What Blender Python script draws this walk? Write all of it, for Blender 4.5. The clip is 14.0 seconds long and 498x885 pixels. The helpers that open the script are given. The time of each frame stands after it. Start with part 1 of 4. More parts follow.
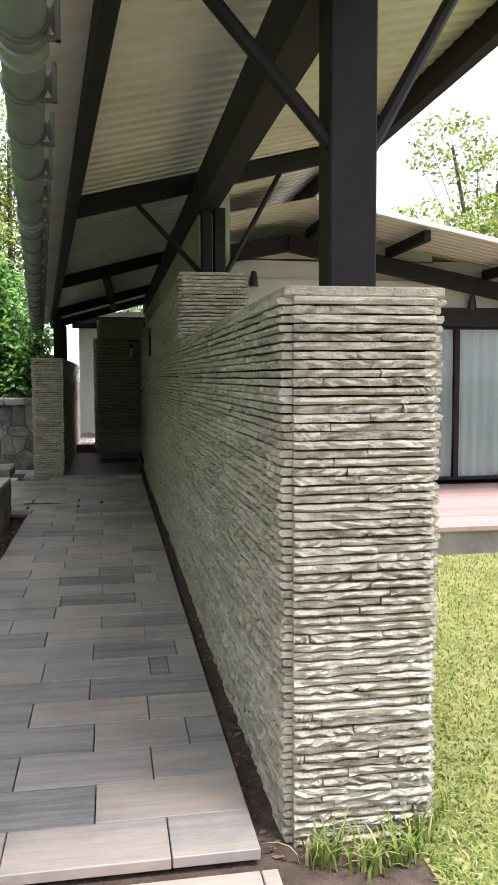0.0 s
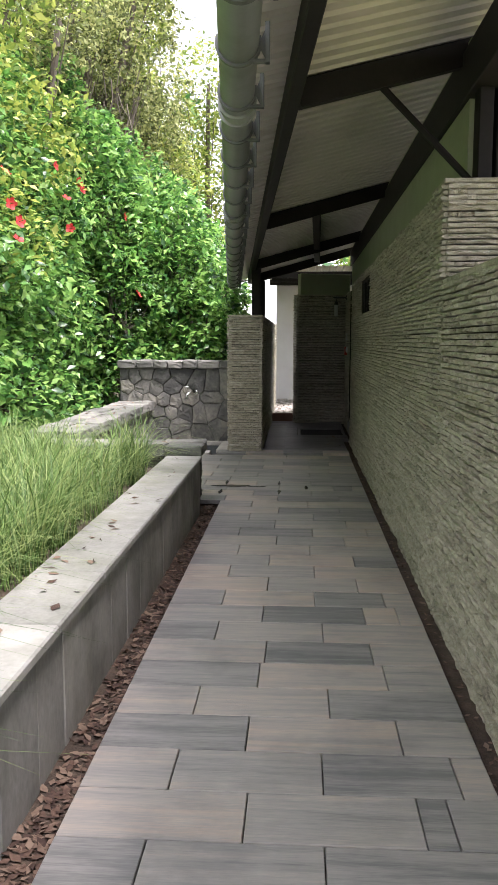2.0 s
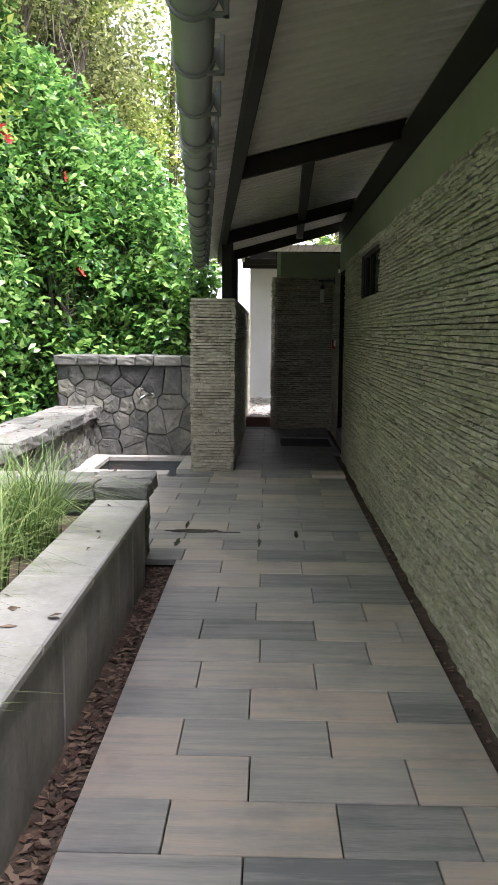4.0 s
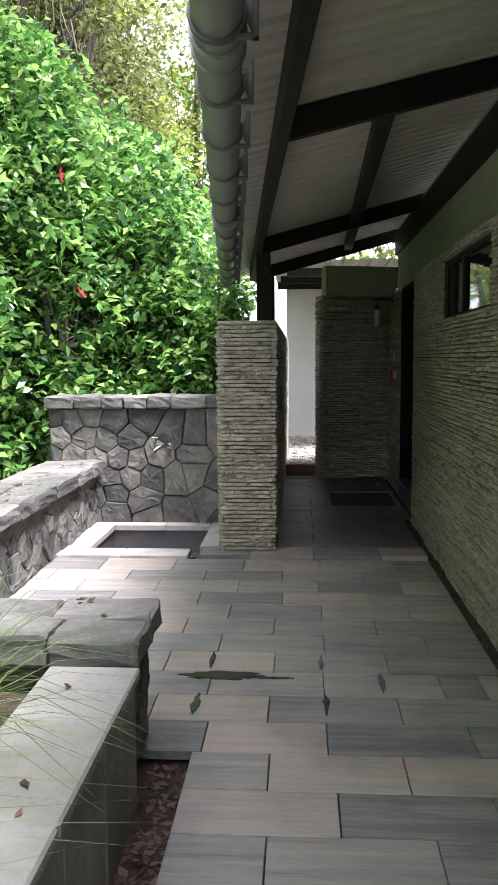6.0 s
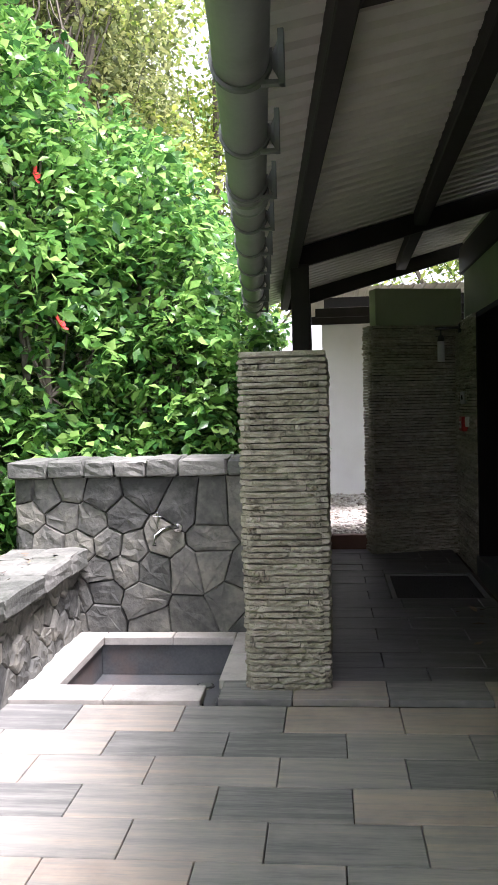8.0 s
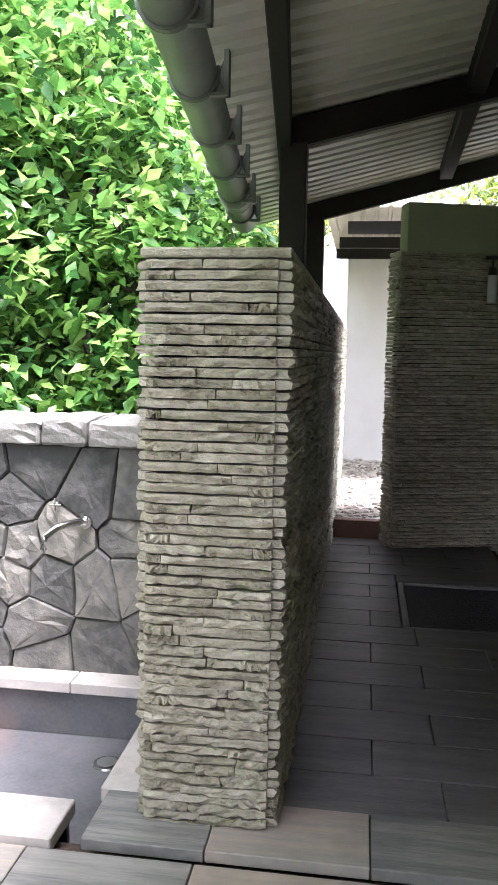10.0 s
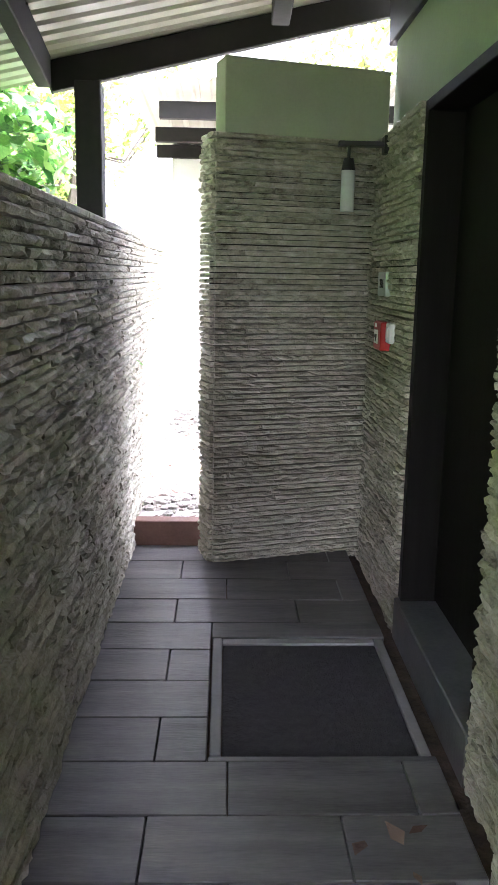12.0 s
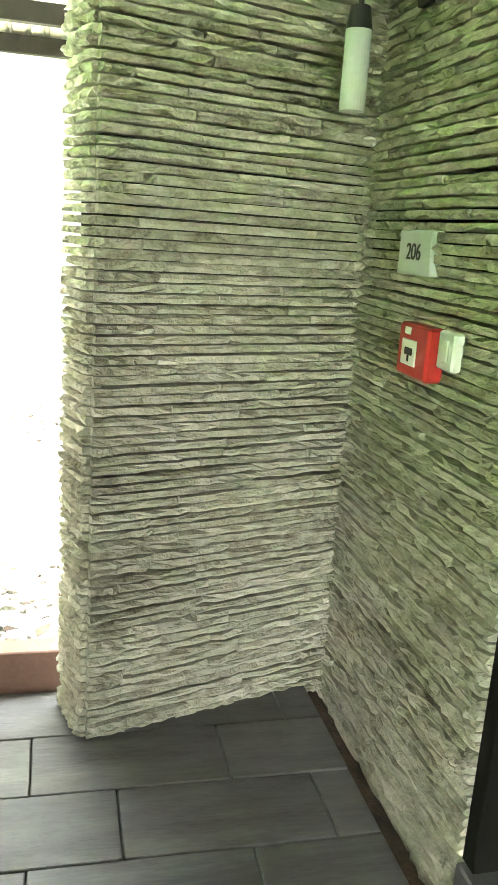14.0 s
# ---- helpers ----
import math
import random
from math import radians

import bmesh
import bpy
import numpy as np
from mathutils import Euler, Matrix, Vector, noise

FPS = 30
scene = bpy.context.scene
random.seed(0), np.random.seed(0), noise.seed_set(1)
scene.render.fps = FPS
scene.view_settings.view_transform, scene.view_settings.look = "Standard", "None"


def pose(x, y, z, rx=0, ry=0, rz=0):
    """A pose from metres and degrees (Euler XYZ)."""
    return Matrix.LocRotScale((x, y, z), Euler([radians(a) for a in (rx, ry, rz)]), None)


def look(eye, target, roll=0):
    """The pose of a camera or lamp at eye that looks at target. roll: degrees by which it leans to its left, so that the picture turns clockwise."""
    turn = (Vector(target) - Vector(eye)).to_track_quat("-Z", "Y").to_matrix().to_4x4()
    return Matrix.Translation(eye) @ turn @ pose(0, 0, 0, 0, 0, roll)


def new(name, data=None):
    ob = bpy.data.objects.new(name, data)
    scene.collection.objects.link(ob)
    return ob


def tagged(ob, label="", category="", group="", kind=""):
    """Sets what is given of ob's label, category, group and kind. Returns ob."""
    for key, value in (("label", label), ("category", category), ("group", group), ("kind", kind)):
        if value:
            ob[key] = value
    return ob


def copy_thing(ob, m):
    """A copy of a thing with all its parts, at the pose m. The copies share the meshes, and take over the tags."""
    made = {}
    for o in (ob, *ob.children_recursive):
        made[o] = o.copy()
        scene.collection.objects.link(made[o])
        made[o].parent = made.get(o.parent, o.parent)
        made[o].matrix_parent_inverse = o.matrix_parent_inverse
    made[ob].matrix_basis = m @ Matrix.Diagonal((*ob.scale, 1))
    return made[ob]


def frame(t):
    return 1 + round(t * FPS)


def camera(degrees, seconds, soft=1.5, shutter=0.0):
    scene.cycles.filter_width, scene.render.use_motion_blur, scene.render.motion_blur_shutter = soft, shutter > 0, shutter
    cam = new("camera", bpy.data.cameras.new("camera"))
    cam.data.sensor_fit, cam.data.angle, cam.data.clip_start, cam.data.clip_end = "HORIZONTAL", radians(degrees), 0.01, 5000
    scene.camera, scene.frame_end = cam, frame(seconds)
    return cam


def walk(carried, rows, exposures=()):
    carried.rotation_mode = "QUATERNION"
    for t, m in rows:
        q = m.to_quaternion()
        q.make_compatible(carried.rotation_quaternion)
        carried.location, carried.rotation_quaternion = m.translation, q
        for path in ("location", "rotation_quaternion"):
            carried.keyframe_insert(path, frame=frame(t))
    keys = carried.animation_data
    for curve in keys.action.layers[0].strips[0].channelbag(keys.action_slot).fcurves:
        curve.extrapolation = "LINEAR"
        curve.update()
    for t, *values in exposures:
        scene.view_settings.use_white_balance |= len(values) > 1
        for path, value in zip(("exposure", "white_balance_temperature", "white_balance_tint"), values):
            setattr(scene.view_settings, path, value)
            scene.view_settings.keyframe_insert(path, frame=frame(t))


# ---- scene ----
cam = camera(34.0, 14.0)
PATH = [
    (0, (0.182, 0.064, 1.575), (0.516, 2.03, 1.414), -0.3),
    (0.5, (0.106, 0.486, 1.554), (0.237, 2.475, 1.388), -0.1),
    (1, (0.079, 0.946, 1.521), (0.083, 2.937, 1.328), -0.6),
    (1.5, (0.021, 1.456, 1.52), (-0.093, 3.44, 1.295), 0.1),
    (2, (-0.038, 1.976, 1.533), (-0.159, 3.957, 1.285), 0.1),
    (2.5, (-0.05, 2.529, 1.542), (-0.162, 4.507, 1.271), 0.1),
    (3, (-0.095, 3.149, 1.529), (-0.169, 5.129, 1.255), 0.1),
    (3.2, (-0.107, 3.387, 1.531), (-0.153, 5.368, 1.257), 0.3),
    (5.3, (-0.245, 5.853, 1.534), (-0.301, 7.835, 1.271), 0.7),
    (5.5, (-0.247, 6.057, 1.53), (-0.316, 8.038, 1.263), -0.1),
    (6, (-0.349, 6.57, 1.577), (-0.474, 8.555, 1.373), -0.4),
    (6.5, (-0.466, 7.065, 1.589), (-0.641, 9.057, 1.542), -0.9),
    (7, (-0.501, 7.546, 1.579), (-0.683, 9.538, 1.533), -1.5),
    (7.2, (-0.536, 7.784, 1.589), (-0.728, 9.775, 1.545), -1.8),
    (9.3, (-0.435, 9.887, 1.58), (-0.66, 11.865, 1.392), -0.3),
    (9.5, (-0.398, 10.084, 1.573), (-0.637, 12.061, 1.389), 0.0),
    (10, (-0.307, 10.574, 1.562), (-0.585, 12.543, 1.343), 1.1),
    (10.5, (-0.094, 11.051, 1.671), (-0.27, 13.021, 1.371), 0.6),
    (11, (-0.003, 11.547, 1.703), (-0.056, 13.519, 1.374), 0.4),
    (11.5, (-0.018, 12.117, 1.691), (0.022, 14.084, 1.331), 0.9),
    (12, (-0.008, 12.67, 1.651), (0.055, 14.627, 1.245), 1.0),
    (12.5, (-0.034, 13.223, 1.651), (0.021, 15.174, 1.217), 1.1),
    (13, (-0.058, 13.789, 1.622), (0.037, 15.729, 1.147), 1.6),
    (13.5, (-0.063, 14.301, 1.622), (0.108, 16.234, 1.139), 2.1),
    (14, (-0.172, 14.794, 1.634), (0.295, 16.674, 1.135), 4.0),
]
EXPOSURES = [(0, 0.75, 6200, 21), (0.5, 1.2, 6300, 21), (1.5, 1.25, 6350, 22), (3.0, 1.35, 6250, 22), (5.5, 1.5, 6050, 23), (9.5, 1.8, 6050, 24), (10.0, 2.5, 6000, 27),
             (10.5, 3.4, 5800, 30), (11.0, 3.7, 5700, 30), (12.5, 4.55, 5850, 25), (13.2, 5.0, 6150, 14), (14.0, 5.75, 6600, 1)]
walk(cam, [(t, look(eye, target, roll)) for t, eye, target, roll in PATH], EXPOSURES)

# ---- light: an overcast tropical sky ----
world = bpy.data.worlds.new("world")
scene.world = world
world.use_nodes = True
wn = world.node_tree
sky = wn.nodes.new("ShaderNodeTexSky")
sky.sky_type, sky.sun_disc = "NISHITA", False
sky.sun_elevation, sky.sun_rotation = radians(70), radians(124)
sky.air_density, sky.dust_density, sky.ozone_density = 1.0, 4.0, 0.6
veil = wn.nodes.new("ShaderNodeMix")
veil.data_type = "RGBA"
veil.inputs[0].default_value = 0.65
veil.inputs[7].default_value = (11.0, 11.2, 11.4, 1)
wn.links.new(sky.outputs[0], veil.inputs[6])
wn.links.new(veil.outputs[2], wn.nodes["Background"].inputs[0])
wn.nodes["Background"].inputs[1].default_value = 0.13
sun = new("sun", bpy.data.lights.new("sun", "SUN"))
sun.data.energy, sun.data.angle, sun.data.color = 5.0, radians(24), (1.0, 0.97, 0.92)
sun.matrix_world = look((12, 1, 40), (0, 9, 0))


# ---- materials ----
def mat(name, ramp, scale=6.0, stretch=(1, 1, 1), rough=0.8, metal=0.0, bump=0.15, fine=60.0, vary=0.0, island=0.0, stain=0.0,
        stain_col=(0.02, 0.02, 0.018), transl=0.0, spec=0.5, detail=6.0, stain_scale=0.7):
    """Ramp: colours mixed by noise at two scales. vary: how far the brightness changes from piece to piece."""
    m = bpy.data.materials.new(name)
    m.use_nodes = True
    nt = m.node_tree
    n, l = nt.nodes, nt.links
    b = n["Principled BSDF"]
    tc = n.new("ShaderNodeNewGeometry")
    mp = n.new("ShaderNodeMapping")
    mp.inputs["Scale"].default_value = stretch
    l.new(tc.outputs["Position"], mp.inputs["Vector"])
    off = mp.outputs[0]
    rnd = None
    if vary:
        oi = n.new("ShaderNodeObjectInfo")
        rnd = oi.outputs["Random"]
    if island:
        rnd = tc.outputs["Random Per Island"]
    if rnd is not None:
        sh = n.new("ShaderNodeVectorMath")
        sh.operation = "ADD"
        cx = n.new("ShaderNodeCombineXYZ")
        mu = n.new("ShaderNodeMath")
        mu.operation = "MULTIPLY"
        mu.inputs[1].default_value = 37.0
        l.new(rnd, mu.inputs[0])
        for k in range(3):
            l.new(mu.outputs[0], cx.inputs[k])
        l.new(mp.outputs[0], sh.inputs[0])
        l.new(cx.outputs[0], sh.inputs[1])
        off = sh.outputs[0]
    n1 = n.new("ShaderNodeTexNoise")
    n1.inputs["Scale"].default_value, n1.inputs["Detail"].default_value, n1.inputs["Roughness"].default_value = scale, detail, 0.62
    l.new(off, n1.inputs["Vector"])
    n2 = n.new("ShaderNodeTexNoise")
    n2.inputs["Scale"].default_value, n2.inputs["Detail"].default_value = fine, 3.0
    l.new(off, n2.inputs["Vector"])
    add = n.new("ShaderNodeMath")
    add.operation = "MULTIPLY_ADD"
    add.inputs[1].default_value = 0.35
    l.new(n2.outputs["Fac"], add.inputs[0])
    l.new(n1.outputs["Fac"], add.inputs[2])
    fac = add.outputs[0]
    if rnd is not None:
        a2 = n.new("ShaderNodeMath")
        a2.operation = "MULTIPLY_ADD"
        a2.inputs[1].default_value = vary or island
        l.new(rnd, a2.inputs[0])
        l.new(fac, a2.inputs[2])
        a3 = n.new("ShaderNodeMath")
        a3.operation = "SUBTRACT"
        a3.inputs[1].default_value = (vary or island) / 2
        l.new(a2.outputs[0], a3.inputs[0])
        fac = a3.outputs[0]
    r = n.new("ShaderNodeValToRGB")
    els = r.color_ramp.elements
    while len(els) < len(ramp):
        els.new(0.5)
    for k, c in enumerate(ramp):
        els[k].position = 0.4 + 0.55 * k / max(1, len(ramp) - 1)
        els[k].color = (*c, 1)
    l.new(fac, r.inputs[0])
    col = r.outputs[0]
    if stain:
        n3 = n.new("ShaderNodeTexNoise")
        n3.inputs["Scale"].default_value, n3.inputs["Detail"].default_value, n3.inputs["Roughness"].default_value = stain_scale, 7.0, 0.65
        l.new(tc.outputs["Position"], n3.inputs["Vector"])
        sr = n.new("ShaderNodeValToRGB")
        sr.color_ramp.elements[0].position, sr.color_ramp.elements[1].position = 0.48, 0.68
        sr.color_ramp.elements[1].color = (stain, stain, stain, 1)
        sr.color_ramp.elements[0].color = (0, 0, 0, 1)
        l.new(n3.outputs["Fac"], sr.inputs[0])
        mx = n.new("ShaderNodeMix")
        mx.data_type = "RGBA"
        l.new(sr.outputs[0], mx.inputs[0])
        l.new(col, mx.inputs[6])
        mx.inputs[7].default_value = (*stain_col, 1)
        col = mx.outputs[2]
    l.new(col, b.inputs["Base Color"])
    b.inputs["Roughness"].default_value, b.inputs["Metallic"].default_value = rough, metal
    b.inputs["Specular IOR Level"].default_value = spec
    if bump:
        bp = n.new("ShaderNodeBump")
        bp.inputs["Strength"].default_value, bp.inputs["Distance"].default_value = bump, 0.02
        l.new(add.outputs[0], bp.inputs["Height"])
        l.new(bp.outputs[0], b.inputs["Normal"])
    if transl:
        tr = n.new("ShaderNodeBsdfTranslucent")
        ms = n.new("ShaderNodeMixShader")
        ms.inputs[0].default_value = transl
        l.new(col, tr.inputs[0])
        l.new(b.outputs[0], ms.inputs[1])
        l.new(tr.outputs[0], ms.inputs[2])
        l.new(ms.outputs[0], n["Material Output"].inputs[0])
    return m


SLATE = [(0.15, 0.135, 0.098), (0.34, 0.315, 0.235), (0.46, 0.43, 0.335), (0.6, 0.57, 0.47)]
M = {
    "slate": mat("stacked_slate", SLATE, 14, (1, 1, 1.4), 0.5, bump=0.9, fine=90, vary=0.22, stain=0.3, stain_col=(0.15, 0.155, 0.11)),
    "slate_far": mat("stacked_slate_joined", SLATE, 14, (1, 1, 1.4), 0.5, bump=0.9, fine=90, island=0.22, stain=0.3, stain_col=(0.15, 0.155, 0.11)),
    "mortar": mat("dark_joint", [(0.03, 0.028, 0.024), (0.06, 0.055, 0.045)], 20, rough=0.95),
    "tile": mat("sandstone_tile", [(0.155, 0.155, 0.147), (0.25, 0.243, 0.224), (0.32, 0.298, 0.264), (0.42, 0.345, 0.28)], 2.4, (0.6, 8, 1), 0.5,
                bump=0.16, fine=24, vary=0.44, stain=0.35, stain_col=(0.06, 0.062, 0.065), stain_scale=1.6, spec=0.35),
    # darker, slightly glossier slab colour, laid only from y 13.2 on in the passage
    "darktile": mat("dark_passage_paving", [(0.06, 0.059, 0.06), (0.10, 0.097, 0.095), (0.135, 0.13, 0.124), (0.18, 0.17, 0.156)], 2.4, (0.7, 5, 1), 0.42,
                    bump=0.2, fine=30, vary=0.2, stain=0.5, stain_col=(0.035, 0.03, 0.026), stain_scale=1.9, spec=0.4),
    "wet": mat("wet_stain", [(0.02, 0.02, 0.021), (0.035, 0.034, 0.034)], 6, rough=0.2, bump=0.05),
    "rubble": mat("rubble_stone", [(0.045, 0.046, 0.043), (0.09, 0.091, 0.083), (0.14, 0.138, 0.122), (0.23, 0.22, 0.185)], 5, rough=0.85, bump=1.0, fine=26, vary=0.45),
    "coping": mat("rough_coping_stone", [(0.07, 0.073, 0.064), (0.145, 0.145, 0.13), (0.24, 0.232, 0.21)], 4, rough=0.85, bump=0.8, fine=35, vary=0.35, stain=0.6, stain_col=(0.06, 0.075, 0.05), stain_scale=2),
    "slab": mat("planter_slab", [(0.2, 0.2, 0.18), (0.29, 0.288, 0.262), (0.37, 0.365, 0.335)], 3, rough=0.8, bump=0.3, fine=50, vary=0.25, stain=0.5, stain_col=(0.14, 0.15, 0.09), stain_scale=1.5),
    "panel": mat("planter_panel", [(0.16, 0.158, 0.145), (0.26, 0.252, 0.23), (0.35, 0.335, 0.295)], 3, (1, 1, 0.6), 0.8, bump=0.25, fine=50, vary=0.4, stain=0.6, stain_col=(0.08, 0.08, 0.06), stain_scale=1.5),
    "pale": mat("pale_rim_slab", [(0.34, 0.31, 0.28), (0.45, 0.42, 0.38), (0.52, 0.49, 0.45)], 3, rough=0.7, bump=0.15, vary=0.25, stain=0.6, stain_col=(0.18, 0.18, 0.16), stain_scale=2.5),
    "soil": mat("soil", [(0.03, 0.022, 0.016), (0.07, 0.05, 0.036), (0.12, 0.085, 0.06)], 12, rough=1.0, bump=1.0, fine=80),
    "litter": mat("leaf_litter", [(0.05, 0.028, 0.02), (0.11, 0.065, 0.045), (0.2, 0.14, 0.1)], 14, rough=0.9, island=0.8),
    "gravel": mat("pale_gravel", [(0.25, 0.22, 0.19), (0.42, 0.39, 0.35), (0.55, 0.52, 0.48)], 18, rough=0.9, bump=1.0, fine=90, island=0.5),
    "timber": mat("dark_timber", [(0.009, 0.008, 0.007), (0.014, 0.012, 0.011), (0.022, 0.019, 0.017)], 3, (1, 1, 1), 0.65, bump=0.1, fine=30, vary=0.2, spec=0.25),
    "sheet": mat("painted_sheet", [(0.50, 0.48, 0.41), (0.58, 0.555, 0.48), (0.63, 0.60, 0.52)], 1.5, rough=0.38, bump=0.03, fine=14, stain=0.25, stain_col=(0.3, 0.28, 0.22)),
    "gutter": mat("gutter_plastic", [(0.22, 0.24, 0.215), (0.28, 0.3, 0.27), (0.33, 0.35, 0.31)], 2, rough=0.42, bump=0.03, stain=0.5, stain_col=(0.13, 0.15, 0.1), stain_scale=2.5),
    "bracket": mat("gutter_bracket_plastic", [(0.09, 0.1, 0.09), (0.13, 0.14, 0.125)], 5, rough=0.5, bump=0.03),
    "sage": mat("sage_plaster", [(0.3, 0.335, 0.225), (0.345, 0.385, 0.26), (0.38, 0.42, 0.29)], 2, rough=0.9, bump=0.08, stain=0.35, stain_col=(0.24, 0.27, 0.18)),
    "plaster": mat("plaster", [(0.47, 0.47, 0.41), (0.53, 0.53, 0.465), (0.57, 0.57, 0.5)], 2, rough=0.9, bump=0.08, stain=0.35, stain_col=(0.33, 0.34, 0.27)),
    "white": mat("white_plaster", [(0.72, 0.70, 0.68), (0.78, 0.77, 0.75), (0.82, 0.81, 0.8)], 2, rough=0.9, bump=0.06),
    "pit": mat("pit_stone", [(0.05, 0.055, 0.06), (0.1, 0.105, 0.11), (0.15, 0.15, 0.15)], 3, rough=0.4, bump=0.1, stain=0.6, stain_col=(0.16, 0.09, 0.06), stain_scale=1.3),
    "chrome": mat("steel", [(0.55, 0.55, 0.54), (0.65, 0.65, 0.63)], 8, rough=0.2, metal=1.0, bump=0),
    "mat": mat("coir_mat", [(0.03, 0.028, 0.03), (0.055, 0.05, 0.052)], 30, rough=1.0, bump=1.0, fine=160),
    "matframe": mat("mat_frame_stone", [(0.2, 0.2, 0.19), (0.3, 0.29, 0.28)], 6, rough=0.7, bump=0.2),
    "door": mat("dark_door", [(0.008, 0.007, 0.006), (0.014, 0.012, 0.01)], 2, (8, 8, 0.4), 0.7, bump=0.1, spec=0.1),
    "red": mat("red_enamel", [(0.4, 0.02, 0.02), (0.5, 0.03, 0.025)], 8, rough=0.35, bump=0),
    "whiteplastic": mat("white_plastic", [(0.7, 0.7, 0.67), (0.78, 0.78, 0.75)], 8, rough=0.4, bump=0),
    "black": mat("black_paint", [(0.01, 0.01, 0.01), (0.018, 0.018, 0.018)], 8, rough=0.45, bump=0),
    "greyplate": mat("number_plate", [(0.42, 0.45, 0.43), (0.5, 0.52, 0.5)], 12, rough=0.4, bump=0),
    "deck": mat("deck_board", [(0.26, 0.17, 0.15), (0.36, 0.25, 0.22), (0.42, 0.3, 0.27)], 3, (0.5, 8, 1), 0.6, bump=0.1, vary=0.3),
    "sillbrown": mat("rusty_sill", [(0.12, 0.06, 0.04), (0.2, 0.11, 0.08)], 6, rough=0.7, bump=0.2),
    "lawn": mat("lawn_soil", [(0.13, 0.14, 0.04), (0.24, 0.25, 0.08), (0.36, 0.31, 0.17)], 3, rough=1.0, bump=0.8, fine=120),
    "ground": mat("garden_ground", [(0.03, 0.03, 0.015), (0.06, 0.06, 0.03), (0.09, 0.08, 0.045)], 2, rough=1.0, bump=0.8, fine=60),
    "blade": mat("grass_blade", [(0.045, 0.1, 0.02), (0.12, 0.22, 0.05), (0.27, 0.34, 0.12)], 2, rough=0.6, bump=0, island=0.9, transl=0.35),
    "lawnblade": mat("lawn_blade", [(0.11, 0.18, 0.025), (0.21, 0.3, 0.05), (0.4, 0.36, 0.17)], 2.2, rough=0.7, bump=0, island=0.6, transl=0.3),
    "leaf": mat("hibiscus_leaf", [(0.028, 0.095, 0.024), (0.14, 0.33, 0.07), (0.32, 0.52, 0.14)], 1.2, rough=0.3, bump=0, island=0.7, transl=0.42),
    "leafy": mat("yellow_green_leaf", [(0.1, 0.17, 0.03), (0.26, 0.36, 0.07), (0.46, 0.5, 0.12)], 1.2, rough=0.5, bump=0, island=0.8, transl=0.4),
    "leafd": mat("dry_vine_leaf", [(0.08, 0.1, 0.035), (0.2, 0.25, 0.08), (0.4, 0.42, 0.17)], 1.2, rough=0.6, bump=0, island=0.8, transl=0.3),
    "leafb": mat("broad_leaf", [(0.1, 0.28, 0.03), (0.18, 0.42, 0.06)], 3, rough=0.35, bump=0, transl=0.4),
    "bark": mat("bark", [(0.05, 0.04, 0.03), (0.1, 0.085, 0.065), (0.15, 0.13, 0.1)], 6, (1, 1, 0.3), 0.9, bump=0.8, fine=40),
    "petal": mat("red_petal", [(0.5, 0.03, 0.03), (0.68, 0.06, 0.05)], 6, rough=0.6, bump=0, transl=0.3),
    "lampglass": mat("frosted_lamp_glass", [(0.6, 0.62, 0.58), (0.7, 0.72, 0.68)], 8, rough=0.25, bump=0, transl=0.3),
    "curtain": mat("pale_curtain", [(0.5, 0.54, 0.55), (0.6, 0.64, 0.65), (0.68, 0.72, 0.72)], 2, (6, 6, 0.3), 0.9, bump=0.2),
}
glass = bpy.data.materials.new("window_glass")
glass.use_nodes = True
gb = glass.node_tree.nodes["Principled BSDF"]
gb.inputs["Base Color"].default_value, gb.inputs["Roughness"].default_value = (0.85, 0.92, 0.9, 1), 0.03
gb.inputs["Transmission Weight"].default_value, gb.inputs["IOR"].default_value = 1.0, 1.45
M["glass"] = glass


# ---- mesh helpers ----
def part(name, bm, material, parent=None, label="", smooth=False):
    me = bpy.data.meshes.new(name)
    bm.to_mesh(me)
    bm.free()
    me.materials.append(M[material])
    if smooth:
        me.polygons.foreach_set("use_smooth", [True] * len(me.polygons))
    ob = new(name, me)
    ob.parent = parent
    if label:
        tagged(ob, label)
    return ob


def raw(name, verts, faces, material, parent=None, smooth=False):
    me = bpy.data.meshes.new(name)
    me.from_pydata(verts, [], faces)
    me.materials.append(M[material])
    if smooth:
        me.polygons.foreach_set("use_smooth", [True] * len(me.polygons))
    ob = new(name, me)
    ob.parent = parent
    return ob


def box(bm, lo, hi, bevel=0.0, m=None):
    """An axis-aligned box from corner lo to corner hi, bevelled, into bm."""
    c, s = [(a + b) / 2 for a, b in zip(lo, hi)], [abs(b - a) for a, b in zip(lo, hi)]
    r = bmesh.ops.create_cube(bm, size=1, matrix=(m or Matrix()) @ Matrix.Translation(c) @ Matrix.Diagonal((*s, 1)))
    if bevel:
        es = list({e for v in r["verts"] for e in v.link_edges})
        bmesh.ops.bevel(bm, geom=es, offset=bevel, segments=1, affect="EDGES")
    return bm


def boxes(*items, bevel=0.0):
    bm = bmesh.new()
    for lo, hi in items:
        box(bm, lo, hi, bevel)
    return bm


